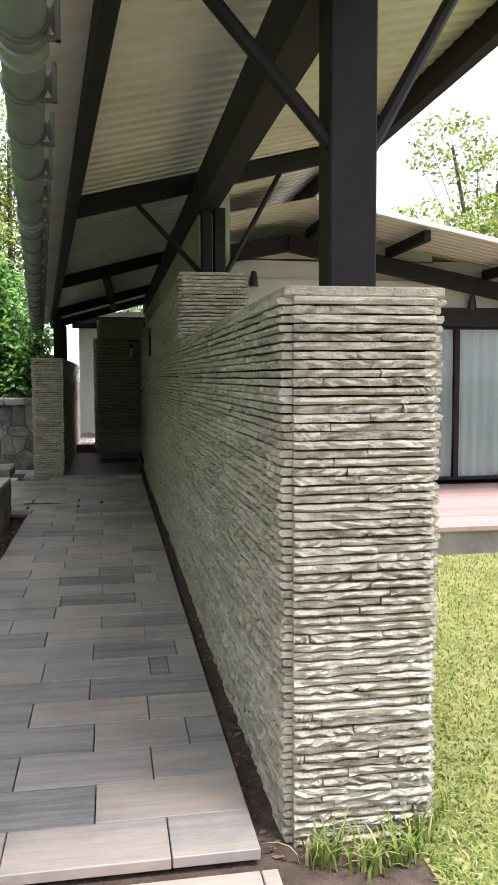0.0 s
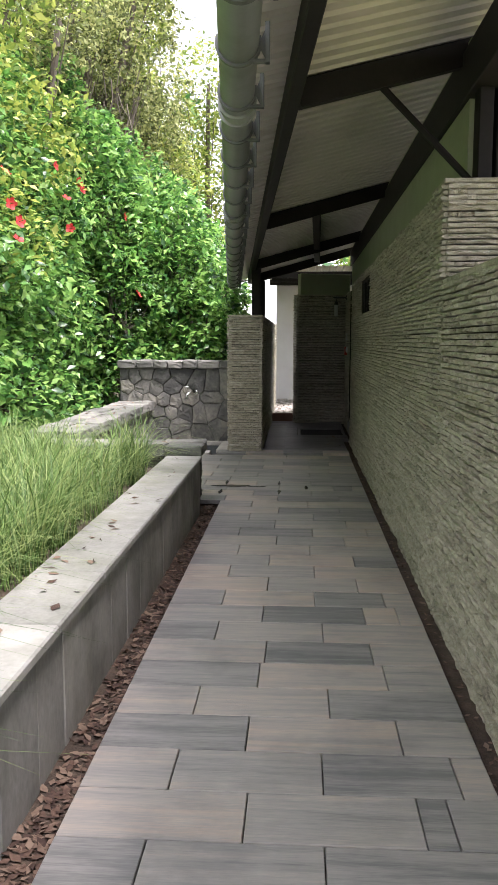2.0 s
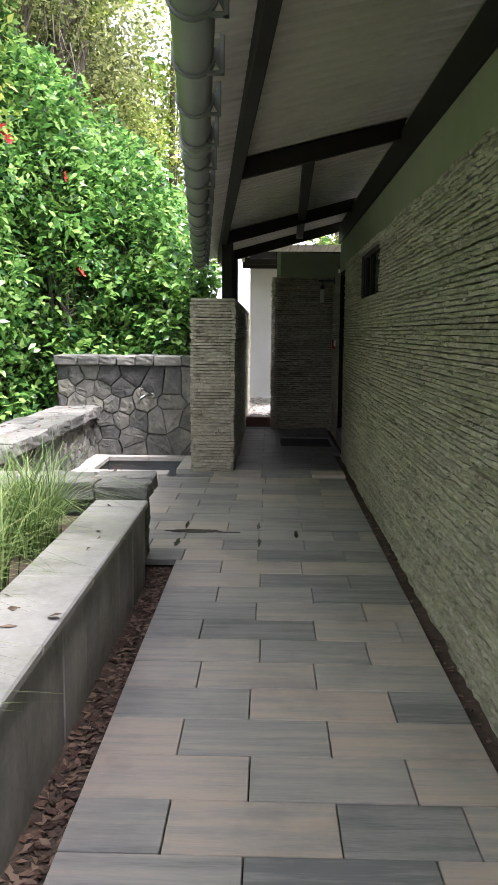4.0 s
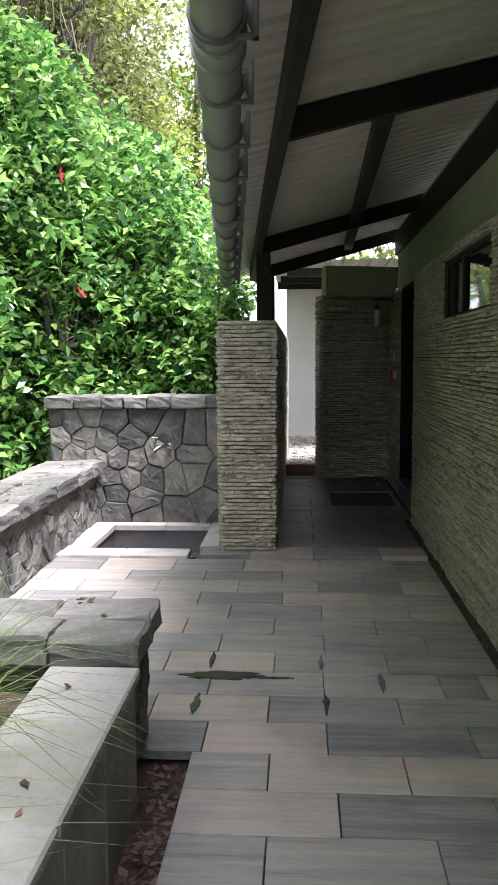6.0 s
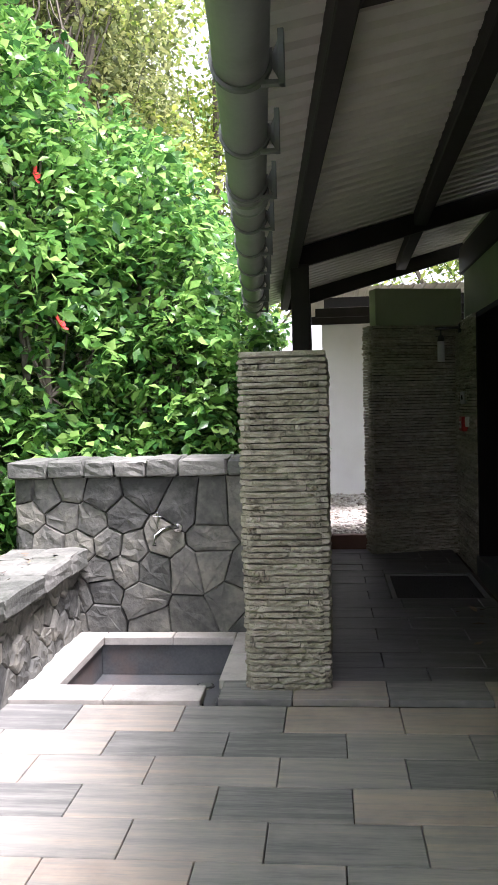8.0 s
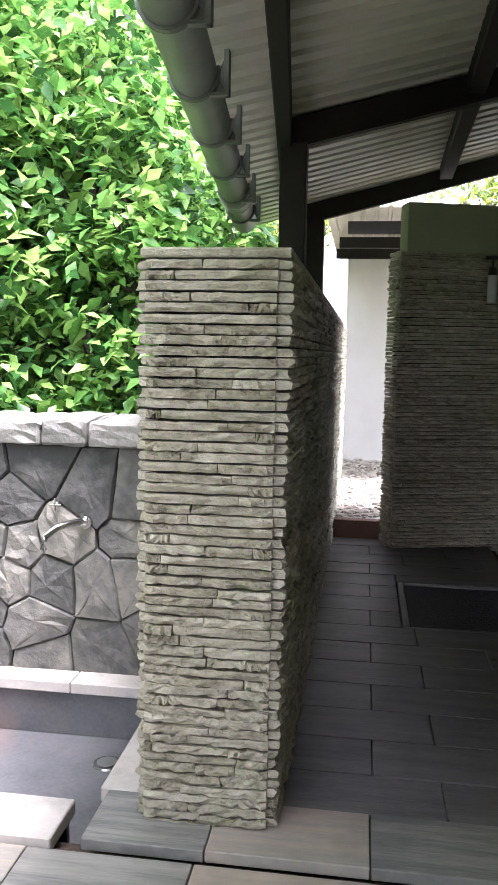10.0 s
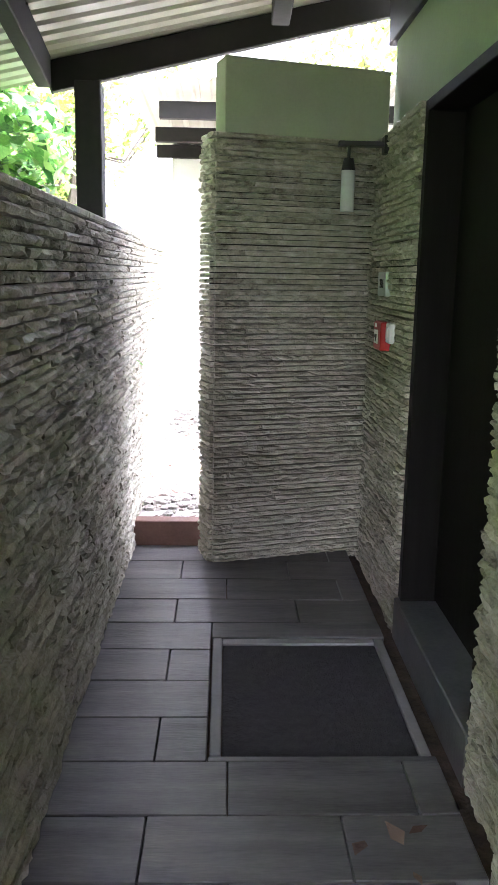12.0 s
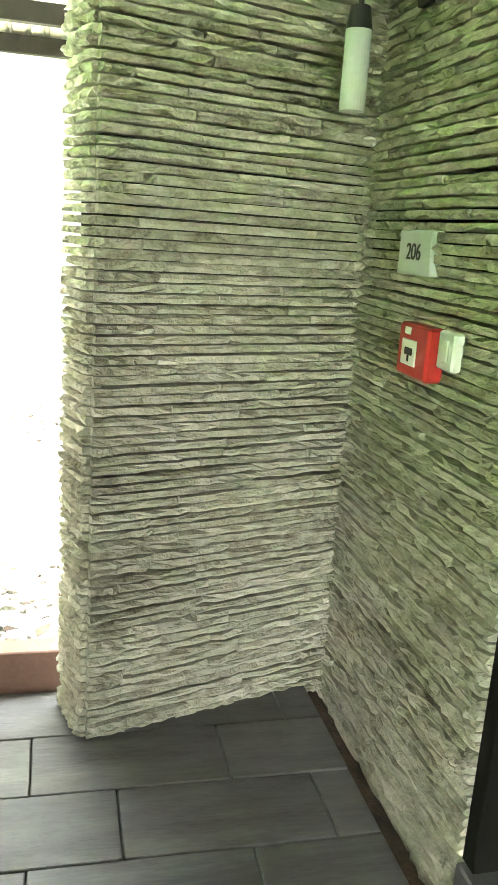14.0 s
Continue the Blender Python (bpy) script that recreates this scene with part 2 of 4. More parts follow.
def tube(bm, points, radius, sides=8, taper=1.0):
    """A tapering round bar along points."""
    rings = []
    pts = [Vector(p) for p in points]
    for i, p in enumerate(pts):
        d = (pts[min(i + 1, len(pts) - 1)] - pts[max(i - 1, 0)]).normalized()
        a = d.cross(Vector((0.3, 0.2, 1)) if abs(d.z) < 0.9 else Vector((1, 0, 0))).normalized()
        b = d.cross(a)
        r = radius * (1 + (taper - 1) * i / max(1, len(pts) - 1))
        rings.append([bm.verts.new(p + (a * math.cos(k * math.tau / sides) + b * math.sin(k * math.tau / sides)) * r) for k in range(sides)])
    for u, v in zip(rings, rings[1:]):
        for k in range(sides):
            bm.faces.new((u[k], u[(k + 1) % sides], v[(k + 1) % sides], v[k]))
    bm.faces.new(rings[0][::-1])
    bm.faces.new(rings[-1])
    return bm


def bar(bm, p, q, width, depth, bevel=0.006):
    """A squared timber from p to q, width across and depth upright."""
    p, q = Vector(p), Vector(q)
    d = (q - p).normalized()
    side = d.cross(Vector((0, 0, 1)))
    side = side.normalized() if side.length > 0.01 else Vector((1, 0, 0))
    up = side.cross(d)
    m = Matrix((side, d, up)).transposed().to_4x4()
    m.translation = (p + q) / 2
    return box(bm, (-width / 2, -(q - p).length / 2, -depth / 2), (width / 2, (q - p).length / 2, depth / 2), bevel, m)


def thing(name, label, category, group="", kind="", at=(0, 0, 0)):
    e = new(name)
    e.location = at
    return tagged(e, label, category, group, kind)


# ---- split-face slate, laid in thin courses ----
SPLIT = []
for k in range(14):
    rg = random.Random(100 + k)
    nx = 8
    vs, fs = [], []
    for j in range(3):
        for i in range(nx + 1):
            edge = 0.0045 if j != 1 else 0.0
            out = 0.026 - edge * rg.uniform(0.4, 2.0) + rg.uniform(-0.009, 0.009)
            if i in (0, nx):
                out -= 0.004
            vs.append((i / nx + (rg.uniform(-0.03, 0.03) if 0 < i < nx else 0), -out, (0.0, 0.5 + rg.uniform(-0.22, 0.22), 1.0)[j] + (rg.uniform(-0.05, 0.05) if j != 1 else 0)))
    n0 = len(vs)
    for j in (0, 2):
        for i in range(nx + 1):
            vs.append((i / nx, 0.03, 0.0 if j == 0 else 1.0))
    w = nx + 1
    for i in range(nx):
        fs += [(i, i + 1, w + i + 1, w + i), (w + i, w + i + 1, 2 * w + i + 1, 2 * w + i)]
        fs += [(n0 + i, n0 + i + 1, i + 1, i), (2 * w + i, 2 * w + i + 1, n0 + w + i + 1, n0 + w + i)]
    fs += [(0, w, 2 * w, n0 + w, n0), (n0 + nx, n0 + w + nx, 2 * w + nx, w + nx, nx)]
    me = bpy.data.meshes.new("slate_piece")
    me.from_pydata(vs, [], fs)
    me.materials.append(M["slate"])
    SPLIT.append((me, np.array(vs), fs))


def slate_face(wall, a, b, z0, z1, course=0.030, lean=0.0, holes=(), near=None, lengths=(0.22, 0.6), seed=1, budget=300):
    """Slate courses on the face that runs from plan point a to plan point b, outward to the right of that way.
    lean: how far the face comes out at its top. holes: (u0, u1, z0, z1) left free. near: (u0, u1), the stretch laid stone by stone."""
    rg = random.Random(seed)
    a, b = Vector((*a, 0)), Vector((*b, 0))
    length = (b - a).length
    u = (b - a) / length
    nrm = Vector((u.y, -u.x, 0))
    count = round((z1 - z0) / course)
    course = (z1 - z0) / count
    allv, allf, base, made = [], [], 0, 0
    for c in range(count):
        z = z0 + c * course
        h = course - rg.uniform(0.004, 0.009)
        p = -rg.uniform(0, lengths[0])
        while p < length - 0.02:
            q = p + rg.uniform(*lengths)
            if length - q < 0.06:
                q = length
            s, e = max(p, 0), min(q, length) - rg.uniform(0.001, 0.004)
            p = q
            spans = [(s, e)]
            for h0, h1, hz0, hz1 in holes:
                if z + h > hz0 + 0.004 and z < hz1 - 0.004:
                    spans = [x for s1, e1 in spans for x in ((s1, min(e1, h0)), (max(s1, h1), e1)) if x[1] - x[0] > 0.015]
            for s1, e1 in spans:
                if e1 - s1 < 0.015:
                    continue
                me, vs, fs = SPLIT[rg.randrange(len(SPLIT))]
                fl = rg.random() < 0.5
                out = lean * (z - z0) / (z1 - z0) + rg.uniform(-0.007, 0.006)
                org = a + u * (e1 if fl else s1) + nrm * out + Vector((0, 0, z + rg.uniform(-0.001, 0.001)))
                xa = u * (s1 - e1 if fl else e1 - s1)
                mm = Matrix(((xa.x, -nrm.x, 0, org.x), (xa.y, -nrm.y, 0, org.y), (xa.z, 0, h, org.z), (0, 0, 0, 1)))
                if made < budget and (near is None or near[0] <= s1 <= near[1]):
                    ob = new("stone", me)
                    ob.parent, ob.matrix_basis = wall, mm
                    made += 1
                else:
                    R = np.array(mm)
                    allv.append(vs @ R[:3, :3].T + R[:3, 3])
                    allf += [tuple(i + base for i in f) for f in fs]
                    base += len(vs)
    if allv:
        ob = raw("stone_courses", np.concatenate(allv).tolist(), allf, "slate_far", wall)
        tagged(ob, kind="stuff")


# ---- rubble masonry: irregular stones that fill a rectangle ----
def cells(w, h, nx, nz, rg):
    """Cuts the rectangle w by h into irregular convex pieces, one round each jittered seed."""
    seeds = [((i + 0.5 * (1 - j % 2) + rg.uniform(-0.3, 0.3)) * w / nx, (j + 0.5 + rg.uniform(-0.26, 0.26)) * h / nz) for j in range(nz) for i in range(nx + (j % 2))]
    seeds = [q for q in seeds if rg.random() > 0.22]
    for k, s in enumerate(seeds):
        poly = [(0, 0), (w, 0), (w, h), (0, h)]
        for o in seeds:
            if o is s or abs(o[0] - s[0]) + abs(o[1] - s[1]) > 3.2 * max(w / nx, h / nz):
                continue
            mx, my, dx, dy = (o[0] + s[0]) / 2, (o[1] + s[1]) / 2, o[0] - s[0], o[1] - s[1]
            side = [(x - mx) * dx + (y - my) * dy for x, y in poly]
            res = []
            for i in range(len(poly)):
                p, q, a, b = poly[i], poly[(i + 1) % len(poly)], side[i], side[(i + 1) % len(poly)]
                if a <= 0:
                    res.append(p)
                if a * b < 0:
                    t = a / (a - b)
                    res.append((p[0] + (q[0] - p[0]) * t, p[1] + (q[1] - p[1]) * t))
            poly = res
            if len(poly) < 3:
                break
        if len(poly) >= 3:
            yield s, poly


def rubble_face(parent, m, w, h, nx, nz, seed, depth=0.05, joint=0.0015, material="rubble", name="stone"):
    """Stones proud of the plane of m (x along, y up, z outward)."""
    rg = random.Random(seed)
    for s, poly in cells(w, h, nx, nz, rg):
        cx, cy = sum(p[0] for p in poly) / len(poly), sum(p[1] for p in poly) / len(poly)
        out = depth * rg.uniform(0.55, 1.0)
        rings = []
        for shrink, z in ((joint, -0.02), (joint, out * 0.45), (joint + 0.007, out * 0.9), (-1, out)):
            ring = []
            for i, (x, y) in enumerate(poly):
                x2, y2 = poly[(i + 1) % len(poly)]
                for f in (0.0, 0.5):
                    px, py = x + (x2 - x) * f, y + (y2 - y) * f
                    d = math.hypot(px - cx, py - cy) or 1
                    k = max(0.2, (d - shrink * 1.2) / d) if shrink > 0 else rg.uniform(0.35, 0.7)
                    ring.append((cx + (px - cx) * k + rg.uniform(-0.004, 0.004), cy + (py - cy) * k + rg.uniform(-0.004, 0.004), z + (rg.uniform(-0.3, 0.3) * depth * (0.45 if shrink < 0 else 0.3) if z > 0 else 0)))
            rings.append(ring)
        vs = [p for r in rings for p in r] + [(cx + rg.uniform(-0.03, 0.03), cy + rg.uniform(-0.03, 0.03), out)]
        n = len(rings[0])
        fs = [(r * n + i, r * n + (i + 1) % n, (r + 1) * n + (i + 1) % n, (r + 1) * n + i) for r in range(3) for i in range(n)]
        fs += [(3 * n + i, 3 * n + (i + 1) % n, 4 * n) for i in range(n)]
        ob = raw(name, vs, fs, material, parent)
        ob.matrix_basis = m


def plane_of(origin, along, up):
    a, u = Vector(along).normalized(), Vector(up).normalized()
    o = a.cross(u)
    m = Matrix((a, u, o)).transposed().to_4x4()
    m.translation = origin
    return m


# ---- ground ----
g = bmesh.new()
for lo, hi in (((-300, -300, -0.5), (-2.75, 300, -0.1)), ((-2.75, 14.7, -0.5), (-1.0, 300, -0.1)), ((-2.75, -300, -0.5), (1.2, -2.0, -0.1)),
               ((1.2, -300, -0.5), (300, 300, -0.08)), ((-1.0, 24, -0.5), (1.2, 300, -0.1))):
    box(g, lo, hi)
tagged(part("ground", g, "ground"), "dark garden earth under the planting", "ground", kind="structure")
bed = boxes(((-2.75, -2.0, -0.6), (-1.0, 13.0, -0.06)), ((-1.0, -2.0, -0.6), (1.2, 24, -0.06)))
tagged(part("soil_bed", bed, "soil"), "bare brown soil under and beside the paving", "soil", kind="structure")
lawn = boxes(((1.2, 0, -0.09), (9, 6.98, -0.055)))
tagged(part("lawn_ground", lawn, "lawn"), "patchy lawn beside the stone wall", "lawn", kind="structure")

# ---- paving: sawn sandstone slabs ----
floor_ob = thing("floor", "grey and tan sandstone slabs laid in running bond", "floor", kind="structure")
slab_cache = {}


def paver(x0, x1, y0, y1, z=0.0, parent=None, material="tile", name="tile"):
    key = (round(x1 - x0, 3), round(y1 - y0, 3), material)
    if key not in slab_cache:
        bm = bmesh.new()
        box(bm, (0, 0, -0.04), (key[0] - 0.0045, key[1] - 0.0045, 0), 0.003)
        me = bpy.data.meshes.new(name)
        bm.to_mesh(me)
        bm.free()
        me.materials.append(M[material])
        slab_cache[key] = me
    ob = new(name, slab_cache[key])
    ob.parent = parent or floor_ob
    ob.matrix_basis = pose(x0, y0, z + random.uniform(-0.0015, 0.0015), random.uniform(-0.12, 0.12), random.uniform(-0.12, 0.12), 0)
    return ob


rg = random.Random(5)
ROW = 0.2838
y, k = 2.63, 0
while y < 12.8:
    left = -0.785 if y < 9.5 else -2.32
    flip = (k + (y > 5.5)) % 2
    cuts = [0.655] + [x for x in np.arange(0.64 if flip else 0.35, -3, -0.56) if left + 0.08 < x < 0.56] + [left]
    cuts = [cuts[0]] + [x + rg.uniform(-0.025, 0.025) for x in cuts[1:-1]] + [cuts[-1]]
    if rg.random() < 0.2:
        cuts.insert(1, 0.655 - rg.uniform(0.12, 0.2))
        cuts.sort(reverse=True)
    y1 = 2.889 if k == 0 else y + ROW
    if y1 + ROW > 12.95:
        y1 = 12.88
    for x1, x0 in zip(cuts, cuts[1:]):
        paver(x0, x1, y, y1)
    if y1 > 12.87:
        break
    y = y1
    k += 1
# lower landing before the first row
for r in range(9):
    x = -1.6 + (r % 2) * 0.22  # staggered
    while x < 0.7:
        x1 = min(x + 0.56, 0.7)
        paver(x, x1, 2.57 - (r + 1) * ROW, 2.57 - r * ROW, -0.035)
        x = x1
# slabs round the pillar and through the covered passage
for x0, x1 in ((-1.15, -0.75), (-0.75, -0.24), (-0.24, 0.3), (0.3, 0.655)):
    paver(x0, x1, 12.9, 13.2, 0.028)
y, k = 13.2, 0
MAT0, MAT1 = -0.05, 0.72
while y < 17.44:
    x = -0.58
    first = True
    rt = 0.655 if y < 14.55 else 0.75
    y1 = min(y + ROW, 17.445)
    while x < rt - 0.02:
        x1 = min(rt, x + (0.35 if first and k % 2 else 0.6))
        if rt - x1 < 0.1:
            x1 = rt
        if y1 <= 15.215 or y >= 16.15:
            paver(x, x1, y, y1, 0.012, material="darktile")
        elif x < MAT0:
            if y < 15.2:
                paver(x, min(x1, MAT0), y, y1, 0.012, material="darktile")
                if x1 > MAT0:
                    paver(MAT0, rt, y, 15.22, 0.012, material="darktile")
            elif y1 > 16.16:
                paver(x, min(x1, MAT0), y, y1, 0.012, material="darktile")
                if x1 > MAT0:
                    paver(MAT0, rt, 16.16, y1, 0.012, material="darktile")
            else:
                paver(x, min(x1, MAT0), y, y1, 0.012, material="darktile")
        x, first = x1, False
    y += ROW
    k += 1

# entrance mat in a stone frame
door_mat = thing("door_mat", "dark coir mat sunk in a pale stone frame", "mat")
part("mat_surface", boxes(((0.0, 15.225, -0.02), (0.69, 16.09, 0.004)), bevel=0.004), "mat", door_mat)
for nm, lo, hi in (("frame_side", (-0.045, 15.225, -0.03), (-0.004, 16.15, 0.012)), ("frame_back", (-0.002, 16.1, -0.03), (0.69, 16.15, 0.009)), ("frame_side", (0.695, 15.225, -0.03), (0.735, 16.15, 0.008))):
    part(nm, boxes((lo, hi), bevel=0.004), "matframe", door_mat, "worn pale stone edge")


# wet joints and one damp patch on the paving
for cx, cy, rx_, ry_ in ((-0.72, 10.49, 0.2, 0.055), (-0.24, 10.68, 0.013, 0.12), (-0.81, 10.7, 0.014, 0.12), (0.05, 10.43, 0.015, 0.13), (-0.83, 10.15, 0.02, 0.13), (-0.23, 10.18, 0.016, 0.12), (-0.5, 10.47, 0.12, 0.012)):
    damp = thing("damp_patch", "dark wet stain along the paving joints", "stain", "damp patches", at=(cx, cy, 0.0035))
    bm = bmesh.new()
    rim = [bm.verts.new((rx_ * math.cos(q * math.tau / 28) * rg.uniform(0.5, 1.25), ry_ * math.sin(q * math.tau / 28) * rg.uniform(0.5, 1.25), 0.001)) for q in range(28)]
    top = bm.faces.new(rim)
    bmesh.ops.extrude_face_region(bm, geom=[top])
    for v in rim:
        v.co.z = -0.003
    part("film", bm, "wet", damp)


# ---- low planter wall ----
def px(y):
    return -0.925 + 0.0005 * (y - 5)


planter = thing("planter_wall", "low planter wall clad in grey stone slabs with a pale coping", "planter", kind="structure")
core = bmesh.new()
for y0 in np.arange(0.0, 9.2, 0.5):
    box(core, (px(y0) - 0.29, y0, -0.1), (px(y0) - 0.06, min(y0 + 0.5, 9.38), 0.43))
part("core", core, "mortar", planter)
y = 0.0
rg = random.Random(9)
while y < 9.37:
    w = min(rg.uniform(0.3, 0.5), 9.38 - y)
    m = pose(px(y) - 0.022, y, 0, 0, 0, 0)
    bm = bmesh.new()
    box(bm, (-0.03, 0.003, -0.09), (rg.uniform(0, 0.006), w - 0.003, 0.425), 0.004, m)
    part("cladding_slab", bm, "panel", planter)
    y += w
y = 0.0
while y < 9.37:
    w = min(rg.uniform(0.55, 0.95), 9.38 - y)
    bm = bmesh.new()
    box(bm, (-0.335, 0.002, 0.431), (0.0, w - 0.002, 0.475), 0.008, pose(px(y), y, 0, 0, 0, 0))
    part("coping_slab", bm, "slab", planter)
    y += w
for y0 in np.arange(0.0, 9.2, 0.8):
    box(core := bmesh.new(), (px(y0) - 0.33, y0, 0.0), (px(y0) - 0.3, min(y0 + 0.8, 9.38), 0.425))
    part("back_slab", core, "panel", planter)
tagged(part("planter_soil", boxes(((-2.75, 0, -0.1), (-1.2, 9.4, 0.36))), "soil"), "dark planting soil behind the planter wall", "soil", kind="structure")


# ---- rubble walls of the wash area ----
def slab_course(parent, x0, x1, y0, y1, z0, z1, count, along, seed, rows=1):
    """A coping of rough blocks, count along its length and rows across."""
    rg = random.Random(seed)
    for r in range(rows):
        cuts = [0] + sorted((i + rg.uniform(-0.25, 0.25)) / count for i in range(1, count)) + [1]
        for c0, c1 in zip(cuts, cuts[1:]):
            bm = bmesh.new()
            if along == "x":
                ya, yb = y0 + (y1 - y0) * r / rows, y0 + (y1 - y0) * (r + 1) / rows
                lo, hi = (x0 + (x1 - x0) * c0 + 0.004, ya + 0.003, z0), (x0 + (x1 - x0) * c1 - 0.004, yb - 0.003, z1 + rg.uniform(-0.008, 0.008))
            else:
                xa, xb = x0 + (x1 - x0) * r / rows, x0 + (x1 - x0) * (r + 1) / rows
                lo, hi = (xa + 0.003, y0 + (y1 - y0) * c0 + 0.004, z0), (xb - 0.003, y0 + (y1 - y0) * c1 - 0.004, z1 + rg.uniform(-0.008, 0.008))
            box(bm, lo, hi, 0.012)
            bmesh.ops.subdivide_edges(bm, edges=[e for e in bm.edges if e.calc_length() > 0.08], cuts=2, use_grid_fill=True)
            for v in bm.verts:
                v.co += Vector([rg.uniform(-0.006, 0.006) for _ in range(3)])
            part("coping_stone", bm, "coping", parent)


end_wall = thing("planter_end_wall", "rough dark stone wall with blocky coping that ends the planter", "stone wall", kind="structure")
part("core", boxes(((-2.75, 9.45, -0.1), (-1.02, 9.84, 0.46))), "mortar", end_wall)
slab_course(end_wall, -2.75, -0.93, 9.385, 9.9, 0.46, 0.57, 5, "x", 3, rows=2)
rubble_face(end_wall, plane_of((-2.75, 9.45, 0), (1, 0, 0), (0, 0, 1)), 1.73, 0.46, 9, 4, 21, 0.04)
rubble_face(end_wall, plane_of((-1.02, 9.45, 0), (0, 1, 0), (0, 0, 1)), 0.39, 0.46, 2, 4, 22, 0.05)
rubble_face(end_wall, plane_of((-1.02, 9.84, 0), (-1, 0, 0), (0, 0, 1)), 1.73, 0.46, 9, 4, 23, 0.04)

bench = thing("bench_wall", "low rubble stone bench wall with a broad rough coping", "stone wall", kind="structure")
part("core", boxes(((-2.8, 9.7, -0.1), (-2.34, 14.2, 0.5))), "mortar", bench)
slab_course(bench, -2.78, -2.22, 9.91, 14.18, 0.5, 0.625, 9, "y", 4, rows=2)
rubble_face(bench, plane_of((-2.34, 9.7, 0), (0, 1, 0), (0, 0, 1)), 4.5, 0.5, 26, 4, 24, 0.06, name="stone")

back = thing("rubble_wall", "dark grey rubble stone wall with a rough coping", "stone wall", kind="structure")
part("core", boxes(((-2.74, 14.23, -0.4), (-0.98, 14.6, 1.12))), "mortar", back)
slab_course(back, -2.78, -0.99, 14.14, 14.66, 1.12, 1.235, 7, "x", 6)
rubble_face(back, plane_of((-2.74, 14.23, 0), (1, 0, 0), (0, 0, 1)), 1.76, 1.12, 8, 6, 25, 0.05)
rubble_face(back, plane_of((-2.74, 14.6, 0), (0, -1, 0), (0, 0, 1)), 0.37, 1.12, 2, 6, 26, 0.03)

# sunken basin with its pale rim
basin = thing("sunken_basin", "shallow sunken stone basin with a pale slab rim", "basin", kind="structure")
part("basin_floor", boxes(((-2.14, 12.9, -0.3), (-1.15, 14.12, -0.24))), "pit", basin)
for lo, hi in (((-2.16, 13.1, -0.24), (-2.12, 14.1, -0.03)), ((-1.18, 13.0, -0.24), (-1.15, 14.1, -0.03)), ((-2.12, 14.08, -0.24), (-1.18, 14.12, -0.03)), ((-2.16, 13.07, -0.24), (-1.26, 13.1, -0.03))):
    part("side_slab", boxes((lo, hi), bevel=0.003), "pit", basin)
for lo, hi in (((-2.32, 12.885, -0.03), (-1.78, 13.12, 0.025)), ((-1.776, 12.885, -0.03), (-1.245, 13.12, 0.025)), ((-2.32, 13.124, -0.03), (-2.1, 14.2, 0.025)), ((-2.096, 14.06, -0.03), (-1.62, 14.2, 0.025)),
               ((-1.616, 14.06, -0.03), (-1.19, 14.2, 0.025)), ((-1.186, 13.205, -0.03), (-0.96, 13.7, 0.025)), ((-1.186, 13.704, -0.03), (-0.96, 14.2, 0.025))):
    part("rim_slab", boxes((lo, hi), bevel=0.005), "pale", basin)
drain = thing("floor_drain", "round steel floor drain in the basin", "drain", at=(-1.37, 13.85, -0.238))
bm = bmesh.new()
bmesh.ops.create_cone(bm, cap_ends=True, segments=24, radius1=0.065, radius2=0.06, depth=0.008)
part("ring", bm, "chrome", drain)
bm = bmesh.new()
bmesh.ops.create_cone(bm, cap_ends=True, segments=20, radius1=0.045, radius2=0.045, depth=0.004, matrix=Matrix.Translation((0, 0, 0.007)))
part("grate", bm, "bracket", drain)
tap = thing("wall_tap", "chrome wall tap with a long curved spout on the rubble wall", "tap", at=(-1.58, 14.19, 0.76))
bm = bmesh.new()
bmesh.ops.create_cone(bm, cap_ends=True, segments=20, radius1=0.036, radius2=0.03, depth=0.05, matrix=Matrix.Rotation(radians(90), 4, "X"))
part("flange", bm, "chrome", tap, smooth=False)
part("spout", tube(bmesh.new(), [(0, 0.0, 0), (-0.01, -0.07, 0.012), (-0.04, -0.13, 0.014), (-0.08, -0.18, 0.004), (-0.115, -0.21, -0.03), (-0.125, -0.215, -0.09)], 0.016, 12), "chrome", tap, smooth=True)
handle = part("valve_stem", tube(bmesh.new(), [(-0.13, 0.02, 0.085), (-0.13, -0.06, 0.085)], 0.01, 10), "chrome", tap, smooth=True)
part("cross_handle", boxes(((-0.16, -0.068, 0.08), (-0.1, -0.058, 0.09)), ((-0.135, -0.0675, 0.055), (-0.125, -0.0585, 0.115)), bevel=0.003), "chrome", handle)

# ---- slate walls ----
front_wall = thing("wall_front", "freestanding wall of thin stacked grey-tan slate", "wall", kind="structure")
part("core", boxes(((0.80, 2.76, -0.2), (1.26, 6.72, 1.83))), "mortar", front_wall)
slate_face(front_wall, (0.775, 6.62), (0.775, 2.745), -0.09, 1.845, lean=0.01, seed=2, near=(2.6, 3.9), budget=300)
slate_face(front_wall, (0.785, 2.735), (1.285, 2.735), -0.09, 1.845, lean=0.0, seed=3, budget=300)
slate_face(front_wall, (1.28, 2.745), (1.28, 6.62), -0.09, 1.845, lean=0.02, seed=4, budget=0)
bm = bmesh.new()
for i in range(9):
    a = 2.72 + i * 0.49
    box(bm, (0.755, a, 1.84), (1.315, min(a + 0.484, 6.5), 1.875), 0.006)
part("top_course", bm, "slate_far", front_wall)

